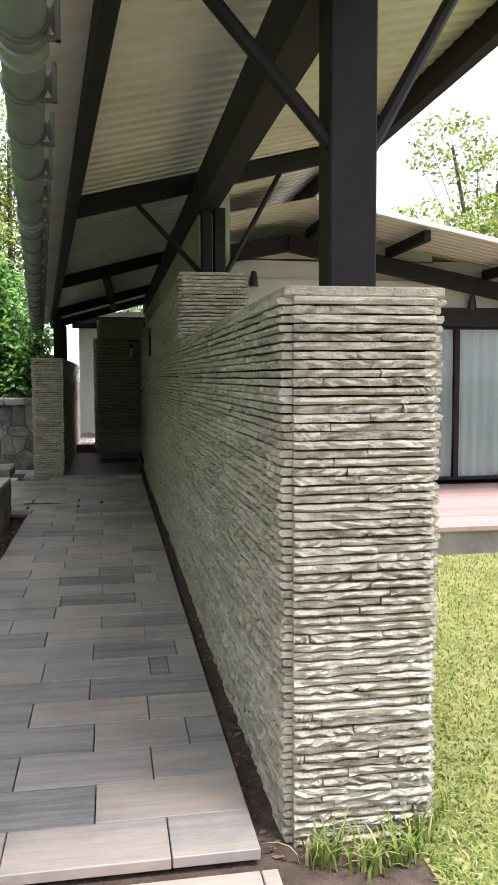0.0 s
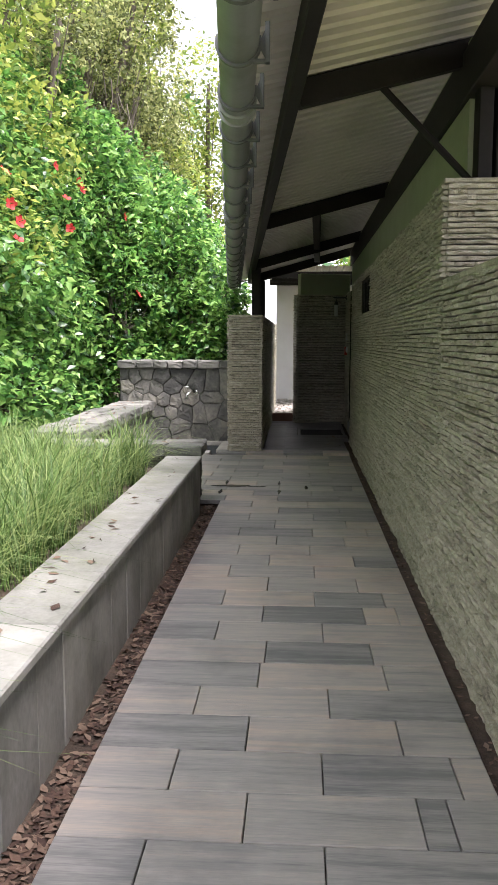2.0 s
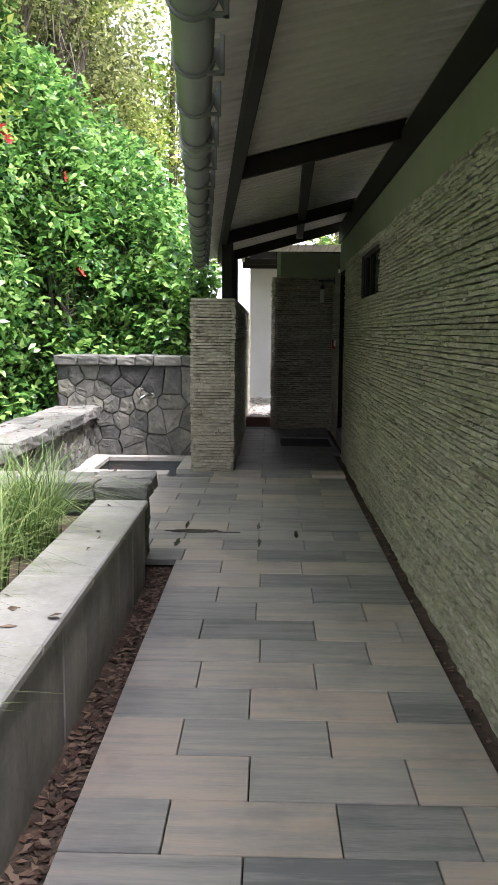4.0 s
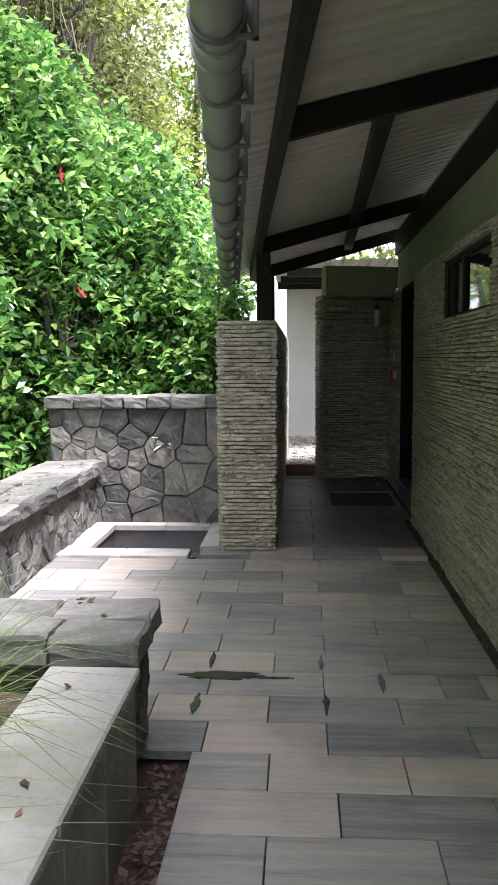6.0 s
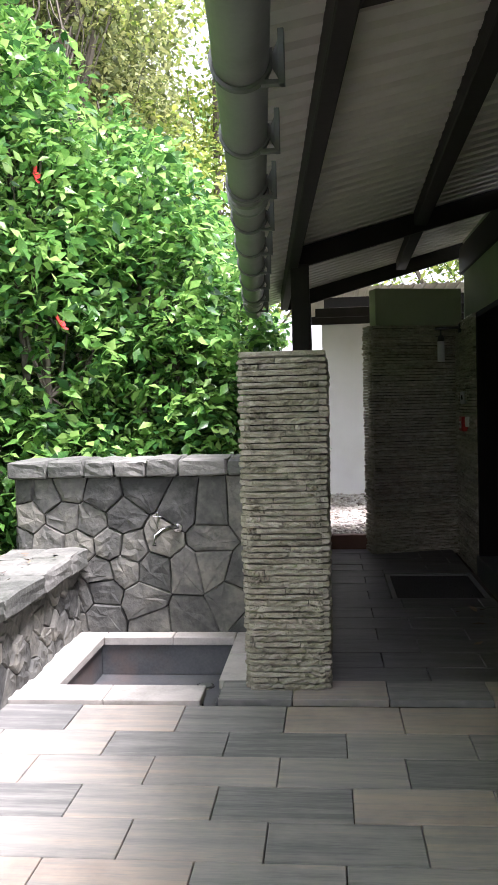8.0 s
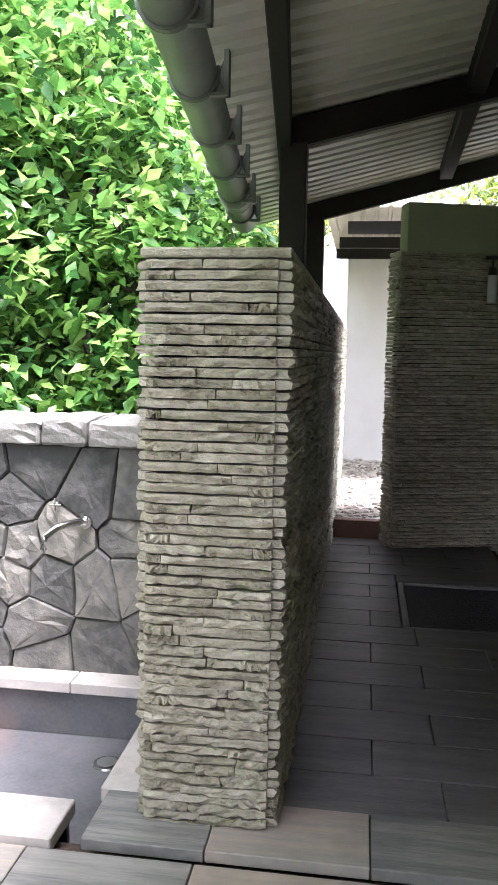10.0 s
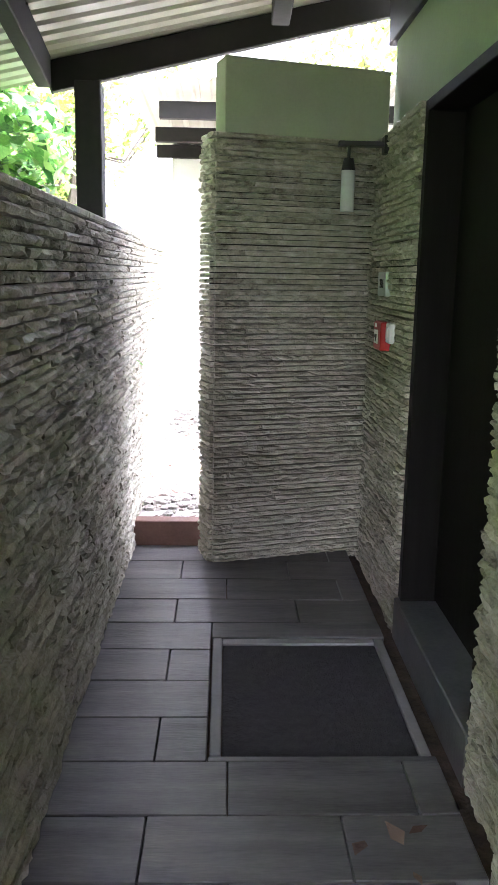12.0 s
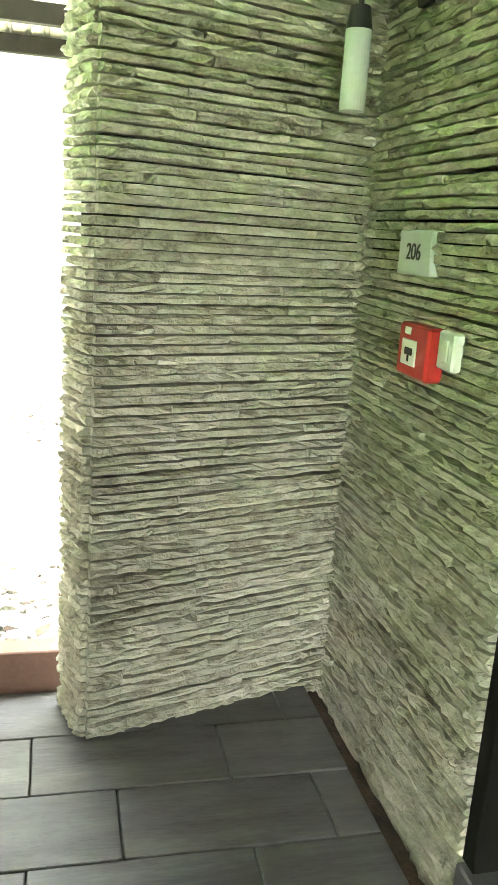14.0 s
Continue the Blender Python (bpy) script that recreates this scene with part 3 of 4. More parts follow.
house_wall = thing("wall_house", "long house wall of thin stacked slate with plaster above", "wall", kind="structure")
part("core", boxes(((0.805, 6.72, -0.2), (1.2, 14.6, 1.87)), ((0.805, 6.72, 1.87), (1.2, 11.45, 2.385)), ((0.805, 13.24, 1.87), (1.2, 14.6, 2.385)), ((0.805, 11.45, 2.32), (1.2, 13.24, 2.385))), "mortar", house_wall)
slate_face(house_wall, (0.775, 14.6), (0.775, 6.62), -0.06, 2.39, holes=((1.36, 3.15, 1.88, 2.32),), seed=5, near=(5.5, 7.98), budget=300)
part("upper_plaster", boxes(((0.93, 6.95, 2.39), (1.2, 17.5, 3.26))), "sage", house_wall)
part("end_block_core", boxes(((0.79, 6.6, 1.86), (1.26, 6.95, 2.35))), "mortar", house_wall)
slate_face(house_wall, (0.755, 6.55), (1.27, 6.55), 1.88, 2.375, seed=6, budget=60)
slate_face(house_wall, (0.75, 6.95), (0.75, 6.555), 1.88, 2.375, seed=7, budget=60)
slate_face(house_wall, (1.265, 6.555), (1.265, 6.95), 1.88, 2.375, seed=8, budget=0)
part("end_block_top", boxes(((0.73, 6.53, 2.375), (1.29, 6.95, 2.4)), bevel=0.006), "slate", house_wall)
slit = thing("window_1", "narrow high slit window with dark frame", "window", kind="structure")
for y0, y1 in ((11.49, 12.585), (12.635, 13.0), (13.05, 13.2)):
    part("glass_pane", boxes(((0.845, y0, 1.905), (0.851, y1, 2.3))), "glass", slit)
for lo, hi in (((0.82, 11.45, 1.875), (0.88, 13.24, 1.905)), ((0.82, 11.45, 2.3), (0.88, 13.24, 2.325)), ((0.82, 13.2, 1.905), (0.88, 13.24, 2.3)), ((0.82, 13.0, 1.905), (0.88, 13.05, 2.3)),
               ((0.82, 11.45, 1.905), (0.88, 11.49, 2.3)), ((0.82, 12.585, 1.905), (0.88, 12.635, 2.3))):
    part("window_frame", boxes((lo, hi), bevel=0.003), "timber", slit)
tagged(part("slit_back", boxes(((1.16, 11.45, 1.85), (1.2, 13.24, 2.35))), "door"), "dark room behind the slit window", "wall", kind="structure")

door_wall = thing("wall_door", "slate wall round the dark room door", "wall", kind="structure")
part("core", boxes(((0.875, 14.6, -0.2), (1.2, 15.13, 2.385)), ((0.875, 16.34, -0.2), (1.2, 17.6, 2.385))), "mortar", door_wall)
slate_face(door_wall, (0.845, 17.52), (0.845, 14.6), -0.06, 2.39, holes=((1.185, 2.39, 0.12, 2.45), (1.185, 2.39, -0.1, 0.12)), seed=9, near=(0.0, 1.2), budget=300)
slate_face(door_wall, (0.755, 14.605), (0.845, 14.605), -0.06, 2.39, seed=10, budget=0)
part("threshold", boxes(((0.82, 15.132, -0.1), (1.2, 16.333, 0.14)), bevel=0.006), "pit", door_wall)
door = thing("door_1", "dark timber room door standing in a dark frame", "door", kind="structure")
part("door_leaf", boxes(((1.0, 15.19, 0.15), (1.04, 16.28, 2.34)), bevel=0.003), "door", door)
for lo, hi in (((0.84, 15.13, 0.14), (1.06, 15.19, 2.385)), ((0.84, 16.28, 0.14), (1.06, 16.34, 2.385)), ((0.84, 15.19, 2.335), (1.06, 16.28, 2.385))):
    part("door_frame", boxes((lo, hi), bevel=0.004), "door", door)

hall_wall = thing("wall_end", "slate wall at the end of the passage with plaster box above", "wall", kind="structure")
SKEW = radians(17)
CORNER = Vector((-0.065, 17.157))
HU, HN = Vector((math.cos(SKEW), math.sin(SKEW))), Vector((-math.sin(SKEW), math.cos(SKEW)))
turned = Matrix.Translation((*CORNER, 0)) @ Matrix.Rotation(SKEW, 4, "Z")
part("core", box(bmesh.new(), (0.03, 0.03, -0.2), (1.05, 0.21, 2.36), 0, turned), "mortar", hall_wall)
slate_face(hall_wall, CORNER, CORNER + HU * 0.96, -0.03, 2.38, seed=11, budget=300)
slate_face(hall_wall, CORNER + HN * 0.22, CORNER, -0.03, 2.38, seed=12, budget=300, lengths=(0.1, 0.4))
part("plaster_box", box(bmesh.new(), (0.06, 0.03, 2.38), (1.02, 0.21, 2.76), 0.004, turned), "sage", hall_wall)

side_wall = thing("wall_passage", "freestanding slate wall along the passage", "wall", kind="structure")
part("core", boxes(((-0.955, 13.09, -0.1), (-0.6, 19.75, 1.84))), "mortar", side_wall)
slate_face(side_wall, (-0.985, 13.06), (-0.575, 13.06), 0.0, 1.848, lean=0.0, course=0.033, seed=13, budget=300, lengths=(0.12, 0.4))
slate_face(side_wall, (-0.57, 13.06), (-0.57, 19.8), 0.0, 1.848, lean=0.02, course=0.033, seed=14, near=(0, 2.2), budget=300)
slate_face(side_wall, (-0.985, 19.8), (-0.985, 13.06), 0.0, 1.848, lean=0.01, course=0.033, seed=15, budget=0)
slate_face(side_wall, (-0.575, 19.8), (-0.985, 19.8), 0.0, 1.848, seed=16, budget=0)
bm = bmesh.new()
for i in range(14):
    a = 13.045 + i * 0.484
    box(bm, (-1.005, a, 1.848), (-0.535, a + 0.48, 1.878), 0.006)
part("top_course", bm, "slate_far", side_wall)

# ---- roof: skewed single pitch of corrugated sheet on dark timber ----
SLOPE, CANT = 0.3, 0.28


def eave(y):
    return -0.1 - 0.083 * (y - 6.9)


def under(x):
    """Height of the rafters' lower side over x."""
    return 2.86 + SLOPE * x


def sheet_mesh(name, y0, y1, x_of, x1, lift, pitch=0.155):
    """Corrugated sheet: trapezoid ribs that run up the slope."""
    vs, fs = [], []
    prof = ((0.0, 0.0), (0.52, 0.0), (0.62, 0.022), (0.86, 0.022), (0.96, 0.0))
    ys = [(y0 + (i + p) * pitch, h) for i in range(int((y1 - y0) / pitch)) for p, h in prof]
    for yy, h in ys:
        xa = x_of(yy)
        for x in (xa, x1):
            yc = yy + CANT * (x + 0.3)
            z = 2.86 + lift + SLOPE * x + h
            vs += [(x, yc, z), (x, yc, z + 0.004)]
    for i in range(len(ys) - 1):
        a, b = i * 4, i * 4 + 4
        fs += [(a, a + 2, b + 2, b), (a + 1, b + 1, b + 3, a + 3), (a, b, b + 1, a + 1), (a + 2, a + 3, b + 3, b + 2)]
    return vs, fs


ceiling = raw("ceiling", *sheet_mesh("ceiling", 1.6, 17.9, lambda y: eave(y) - 0.27, 2.6, 0.16), "sheet")
tagged(ceiling, "cream corrugated metal roof sheet seen from below", "roof", kind="structure")
frame_ob = thing("roof_frame", "dark timber beams, rafters and struts under the sheet roof", "roof frame", kind="structure")
for y in (2.7, 6.75, 11.1, 15.14, 17.5):
    x0, x1 = eave(y) + 0.02, 2.55
    part("rafter", bar(bmesh.new(), (x0, y + CANT * (x0 + 0.3), under(x0) + 0.075), (x1, y + CANT * (x1 + 0.3), under(x1) + 0.075), 0.09, 0.15), "timber", frame_ob)
part("edge_beam", bar(bmesh.new(), (eave(1.6), 1.6, under(eave(1.6)) + 0.08), (eave(17.2), 17.2, under(eave(17.2)) + 0.08), 0.075, 0.16), "timber", frame_ob)
part("main_beam", bar(bmesh.new(), (0.985, 1.9, 3.06), (0.985, 17.6, 3.06), 0.17, 0.28), "timber", frame_ob)
part("high_edge_beam", bar(bmesh.new(), (2.5, 2.4, under(2.5) + 0.06), (2.5, 13.2, under(2.5) + 0.06), 0.1, 0.2), "timber", frame_ob)
part("purlin", bar(bmesh.new(), (0.14, 11.3, under(0.14) + 0.1), (0.28, 17.5, under(0.28) + 0.1), 0.1, 0.12), "timber", frame_ob)
# struts
part("strut", tube(bmesh.new(), [(0.43, 6.95, under(0.43)), (0.94, 6.85, 2.43)], 0.022), "timber", frame_ob)
part("strut", tube(bmesh.new(), [(1.7, 7.3, under(1.7)), (1.15, 6.85, 2.43)], 0.022), "timber", frame_ob)
part("strut", tube(bmesh.new(), [(0.45, 2.98, under(0.45)), (0.97, 2.95, 2.4)], 0.028), "timber", frame_ob)
part("strut", tube(bmesh.new(), [(1.75, 3.4, under(1.75)), (1.13, 2.98, 2.4)], 0.028), "timber", frame_ob)
GROUP = "posts under the roof"


def post(lo, hi, label):
    p = thing("post", label, "post", GROUP, at=(lo[0], lo[1], lo[2]))
    bm = bmesh.new()
    box(bm, (0, 0, 0), (hi[0] - lo[0], hi[1] - lo[1], hi[2] - lo[2]), 0.006)
    part("shaft", bm, "timber", p)
    bm = bmesh.new()
    box(bm, (-0.012, -0.012, 0), (hi[0] - lo[0] + 0.012, hi[1] - lo[1] + 0.012, 0.02), 0.003)
    part("base_shoe", bm, "black", p)


post((0.96, 2.9, 1.875), (1.13, 3.07, 2.94), "thick dark timber post on the freestanding slate wall")
post((0.94, 6.72, 2.4), (1.02, 6.86, 2.94), "dark timber post half on the slate end block")
post((1.04, 6.72, 2.4), (1.13, 6.86, 2.94), "dark timber post half on the slate end block")
post((-0.79, 14.95, 1.88), (-0.65, 15.09, 2.66), "broad dark timber post on the passage wall")
post((-0.82, 17.3, 1.88), (-0.68, 17.44, 2.64), "dark timber post on the passage wall")

# ---- rain gutter ----
gutter = thing("rain_gutter", "grey-green plastic half-round gutter with brackets along the eave", "gutter")


def gz(x):
    return 3.0 + SLOPE * x - 0.115


def gutter_point(y):
    x = eave(y) - 0.315
    return Vector((x, y, gz(x)))


bm = bmesh.new()
R, ys = 0.088, [1.5, 16.6]
rows = []
for y in ys:
    c = gutter_point(y)
    rows.append(([bm.verts.new(c + Vector((R * math.cos(a), 0, R * math.sin(a)))) for a in np.linspace(-math.pi - 0.5, 0.5, 22)],
                 [bm.verts.new(c + Vector(((R - 0.004) * math.cos(a), 0, (R - 0.004) * math.sin(a)))) for a in np.linspace(-math.pi - 0.5, 0.5, 22)]))
for i in range(21):
    for s in range(2):
        f = (rows[0][s][i], rows[0][s][i + 1], rows[1][s][i + 1], rows[1][s][i])
        bm.faces.new(f if s == 0 else f[::-1])
for e in (0, 21):
    bm.faces.new((rows[0][0][e], rows[0][1][e], rows[1][1][e], rows[1][0][e]))
for r in rows:
    for i in range(21):
        bm.faces.new((r[0][i], r[0][i + 1], r[1][i + 1], r[1][i]))
part("channel", bm, "gutter", gutter, smooth=True)


def ring(bm, c, r0, r1, w):
    """A half ring round the gutter."""
    a = []
    for y in (-w / 2, w / 2):
        for r in (r0, r1):
            a.append([bm.verts.new(c + Vector((r * math.cos(t), y, r * math.sin(t)))) for t in np.linspace(-math.pi - 0.35, 0.25, 18)])
    for i in range(17):
        for p, q in ((0, 1), (1, 3), (3, 2), (2, 0)):
            bm.faces.new((a[p][i], a[p][i + 1], a[q][i + 1], a[q][i]))
    for i in (0, 17):
        bm.faces.new((a[0][i], a[1][i], a[3][i], a[2][i]))


y = 1.9
k = 0
while y < 16.5:
    c = gutter_point(y)
    bm = bmesh.new()
    ring(bm, c, R, R + 0.012, 0.03)
    box(bm, (c.x + 0.06, y - 0.015, c.z - 0.085), (c.x + 0.135, y + 0.015, c.z - 0.07), 0.002)
    box(bm, (c.x + 0.115, y - 0.02, c.z - 0.085), (c.x + 0.135, y + 0.02, c.z + 0.08), 0.002)
    tri = [bm.verts.new(c + Vector(p)) for p in ((0.085, -0.006, -0.01), (0.12, -0.006, -0.075), (0.12, -0.006, 0.06), (0.085, 0.006, -0.01), (0.12, 0.006, -0.075), (0.12, 0.006, 0.06))]
    for f in ((0, 1, 2), (5, 4, 3), (0, 3, 4, 1), (1, 4, 5, 2), (2, 5, 3, 0)):
        bm.faces.new([tri[i] for i in f])
    part("bracket", bm, "bracket", gutter)
    if k % 5 == 2:
        bm = bmesh.new()
        ring(bm, gutter_point(y + 0.2), R, R + 0.007, 0.15)
        ring(bm, gutter_point(y + 0.13), R, R + 0.014, 0.02)
        ring(bm, gutter_point(y + 0.27), R, R + 0.014, 0.02)
        part("coupling", bm, "gutter", gutter)
    y += 0.62
    k += 1

# ---- passage fittings ----
lamp = thing("wall_lamp", "black bracket lamp with a frosted glass cylinder", "lamp")
part("arm", boxes(((0.57, 17.07, 2.305), (0.85, 17.13, 2.33)), bevel=0.004), "black", lamp)
part("wall_plate", boxes(((0.805, 17.06, 2.27), (0.83, 17.14, 2.36)), bevel=0.004), "black", lamp)
part("stem", tube(bmesh.new(), [(0.628, 17.1, 2.305), (0.628, 17.1, 2.24)], 0.008), "black", lamp)
bm = bmesh.new()
bmesh.ops.create_cone(bm, cap_ends=True, segments=20, radius1=0.037, radius2=0.026, depth=0.06, matrix=Matrix.Translation((0.628, 17.1, 2.215)))
part("cap", bm, "black", lamp)
bm = bmesh.new()
bmesh.ops.create_cone(bm, cap_ends=True, segments=24, radius1=0.036, radius2=0.036, depth=0.21, matrix=Matrix.Translation((0.628, 17.1, 2.083)))
part("glass_shade", bm, "lampglass", lamp, smooth=False)

alarm = thing("fire_alarm", "red break-glass fire call point on the slate wall", "fire alarm", at=(0.825, 16.835, 1.352))
part("housing", boxes(((-0.055, -0.095, -0.072), (0.0, 0.095, 0.072)), bevel=0.008), "red", alarm)
part("window_plate", boxes(((-0.059, -0.03, -0.04), (-0.053, 0.06, 0.03)), bevel=0.002), "whiteplastic", alarm, "white label plate")
part("button", boxes(((-0.062, -0.012, -0.012), (-0.0565, 0.034, 0.008)), ((-0.062, 0.006, -0.03), (-0.0565, 0.016, -0.012)), bevel=0.002), "black", alarm)
part("mark", boxes(((-0.0575, 0.015, 0.043), (-0.0545, 0.05, 0.062))), "whiteplastic", alarm)
switch = thing("door_switch", "small white plastic bell switch on the slate wall", "switch", at=(0.825, 16.69, 1.375))
part("plate", boxes(((-0.03, -0.045, -0.05), (0, 0.045, 0.05)), bevel=0.006), "whiteplastic", switch)
part("rocker", boxes(((-0.036, -0.02, -0.03), (-0.028, 0.02, 0.03)), bevel=0.003), "whiteplastic", switch)
plate = thing("number_plate", "square grey metal room number plate reading 206", "sign", at=(0.815, 16.98, 1.61))
part("plate", boxes(((-0.006, -0.105, -0.062), (0.03, 0.105, 0.062)), bevel=0.003), "greyplate", plate)
fc = bpy.data.curves.new("digits", "FONT")
fc.body, fc.size, fc.align_x, fc.align_y, fc.extrude = "206", 0.065, "CENTER", "CENTER", 0.001
tmp = bpy.data.objects.new("digits_curve", fc)
scene.collection.objects.link(tmp)
bpy.context.view_layer.update()
me = bpy.data.meshes.new_from_object(tmp.evaluated_get(bpy.context.evaluated_depsgraph_get()))
bpy.data.objects.remove(tmp)
me.materials.clear()
me.materials.append(M["black"])
digits = new("digits", me)
digits.parent = plate
digits.matrix_basis = Matrix.Translation((-0.0075, 0, 0)) @ Matrix(((0, 0, -1, 0), (-1, 0, 0, 0), (0, 1, 0, 0), (0, 0, 0, 1)))

# ---- yard at the far end ----
tagged(part("gravel_bed", boxes(((-1.0, 17.55, -0.1), (1.2, 22.2, 0.1))), "gravel"), "pale gravel yard with fallen leaves", "gravel", kind="structure")
sill = thing("sill", "rust-brown edging board across the passage end", "sill", kind="structure")
part("board", boxes(((-0.55, 17.45, -0.05), (-0.13, 17.55, 0.165)), bevel=0.005), "sillbrown", sill)
yard = thing("wall_yard", "bright white plastered wall of the next house", "wall", kind="structure")
part("plaster_face", boxes(((-0.6, 22.0, -0.1), (4.0, 22.3, 3.0))), "white", yard)
roof2 = thing("yard_roof", "neighbouring corrugated roof with dark rafters", "roof", kind="structure")
vs, fs = [], []
for i in range(24):
    x0 = -0.78 + i * 0.14
    for p, h in ((0, 0), (0.08, 0), (0.1, 0.02), (0.13, 0.02)):
        for y in (19.2, 22.6):
            vs.append((x0 + p, y, 3.0 + 0.02 * (22.6 - y) + h))
for i in range(len(vs) // 2 - 1):
    fs.append((2 * i, 2 * i + 1, 2 * i + 3, 2 * i + 2))
raw("sheet", vs, fs, "sheet", roof2)
for x0, y in ((-0.55, 19.6), (-0.68, 20.8), (-0.76, 21.9)):
    part("rafter", boxes(((x0, y, 2.86), (2.4, y + 0.08, 2.99)), bevel=0.004), "timber", roof2)

# ---- house across the lawn ----
house = thing("garden_house", "garden house with timber deck, glass doors and a low gable roof", "house")
for lo, hi in (((1.3, 9.85, -0.1), (3.3, 10.1, 2.75)), ((3.3, 9.85, 2.42), (9, 10.1, 2.75)), ((1.3, 9.9, 2.75), (5.2, 10.1, 3.0))):
    part("wall", boxes((lo, hi)), "plaster", house)
part("gable", boxes(((1.6, 9.9, 2.98), (4.2, 10.1, 3.2))), "plaster", house)
part("header_beam", boxes(((2.6, 9.74, 2.19), (9, 9.85, 2.42)), bevel=0.006), "timber", house)
part("gable_beam", bar(bmesh.new(), (2.3, 9.7, 3.16), (8.2, 9.7, 1.98), 0.1, 0.2), "timber", house)
part("gable_beam", bar(bmesh.new(), (2.3, 9.7, 3.16), (1.2, 9.7, 2.94), 0.1, 0.2), "timber", house)
for x0 in (3.1, 4.53, 5.95, 7.4):
    wdw = part("glass_door", boxes(((x0 + 0.04, 9.9, 0.28), (x0 + 1.38, 9.908, 2.17))), "glass", house)
    for lo, hi in (((x0 - 0.03, 9.86, 0.24), (x0 + 0.04, 9.93, 2.19)), ((x0 + 0.04, 9.86, 0.24), (x0 + 1.4, 9.93, 0.28)), ((x0 + 0.04, 9.86, 2.16), (x0 + 1.4, 9.93, 2.19))):
        part("door_frame", boxes((lo, hi), bevel=0.004), "timber", wdw)
vs, fs = [], []
for i in range(220):
    x = 3.0 + i * 0.03
    vs += [(x, 10.08 + 0.025 * math.sin(i * 1.3), 0.26), (x, 10.08 + 0.025 * math.sin(i * 1.3), 2.2)]
for i in range(219):
    fs.append((2 * i, 2 * i + 2, 2 * i + 3, 2 * i + 1))
raw("curtain", vs, fs, "curtain", house, smooth=True)
part("back_wall", boxes(((1.3, 13, -0.1), (9, 13.2, 3)), ((9, 9.85, -0.1), (9.2, 13.2, 3))), "plaster", house)
for sgn, x1 in ((1, 8.4), (-1, 1.15)):
    vs, fs = [], []
    for i in range(int(4.6 / 0.15)):
        for p, h in ((0, 0), (0.08, 0), (0.1, 0.02), (0.14, 0.02)):
            for x in (2.35, x1):
                vs.append((x, 8.55 + i * 0.15 + p, 3.45 - 0.2 * abs(x - 2.35) + h))
    for i in range(len(vs) // 2 - 1):
        fs.append((2 * i, 2 * i + 1, 2 * i + 3, 2 * i + 2))
    raw("roof_sheet", vs, fs, "sheet", house)
part("fascia", bar(bmesh.new(), (2.35, 8.53, 3.45), (8.4, 8.53, 2.24), 0.02, 0.05, 0.003), "white", house)
for x in (2.6, 3.62, 4.9, 6.2):
    z = 3.38 - 0.2 * (x - 2.35)
    part("roof_joist", bar(bmesh.new(), (x, 8.62, z - 0.03), (x, 9.9, z - 0.03), 0.08, 0.12), "timber", house)
part("deck_base", boxes(((2.4, 7.06, -0.12), (9, 9.8, 0.14))), "panel", house)
for i in range(18):
    y0 = 7.0 + i * 0.155
    bm = boxes(((2.3, y0, 0.15), (9, y0 + 0.15, 0.2)), bevel=0.004)
    part("deck_board", bm, "deck", house)
for x, z in ((1.9, 2.75), (4.68, 2.5)):
    hook = thing("wall_light", "small dark wall light on the house front", "lamp", at=(x, 9.82, z))
    part("shade", tube(bmesh.new(), [(0, -0.05, -0.1), (0, -0.06, 0.08)], 0.06, 8, 0.5), "black", hook)
    part("mount", boxes(((-0.02, -0.06, -0.02), (0.02, 0.06, 0.02)), bevel=0.004), "black", hook)


# ---- planting ----
def leaf_cloud(centers, size, seed, droop=0.3, ratio=0.5, curl=0.25):
    """Many folded leaves with a stem end, a wide middle and a tip at the given places."""
    rs = np.random.RandomState(seed)
    n = len(centers)
    d = rs.normal(size=(n, 3))
    d[:, 2] = d[:, 2] * 0.5 - droop
    d /= np.linalg.norm(d, axis=1)[:, None]
    up = rs.normal(size=(n, 3)) * 0.55 + np.array((0, 0, 1.0))
    s = np.cross(d, up)
    s /= np.linalg.norm(s, axis=1)[:, None] + 1e-6
    nn = np.cross(s, d)
    L = size * rs.uniform(0.6, 1.35, n)[:, None]
    W = L * ratio * 0.5
    c = np.asarray(centers)
    v = np.stack([c, c + d * L * 0.45 + s * W + nn * W * curl, c + d * L - nn * L * 0.12, c + d * L * 0.45 - s * W + nn * W * curl, c + d * L * 0.5], 1).reshape(-1, 3)
    b = np.arange(n) * 5
    f = np.stack([np.stack([b, b + 4, b + 1], 1), np.stack([b + 1, b + 4, b + 2], 1), np.stack([b, b + 3, b + 4], 1), np.stack([b + 4, b + 3, b + 2], 1)], 1).reshape(-1, 3)
    return v, f


def fast(name, v, f, material, parent=None):
    me = bpy.data.meshes.new(name)
    me.vertices.add(len(v))
    me.vertices.foreach_set("co", np.asarray(v, np.float32).ravel())
    me.loops.add(f.size)
    me.loops.foreach_set("vertex_index", f.ravel().astype(np.int32))
    me.polygons.add(len(f))
    me.polygons.foreach_set("loop_start", np.arange(0, f.size, f.shape[1], dtype=np.int32))
    me.update(calc_edges=True)
    me.materials.append(M[material])
    ob = new(name, me)
    ob.parent = parent
    return ob


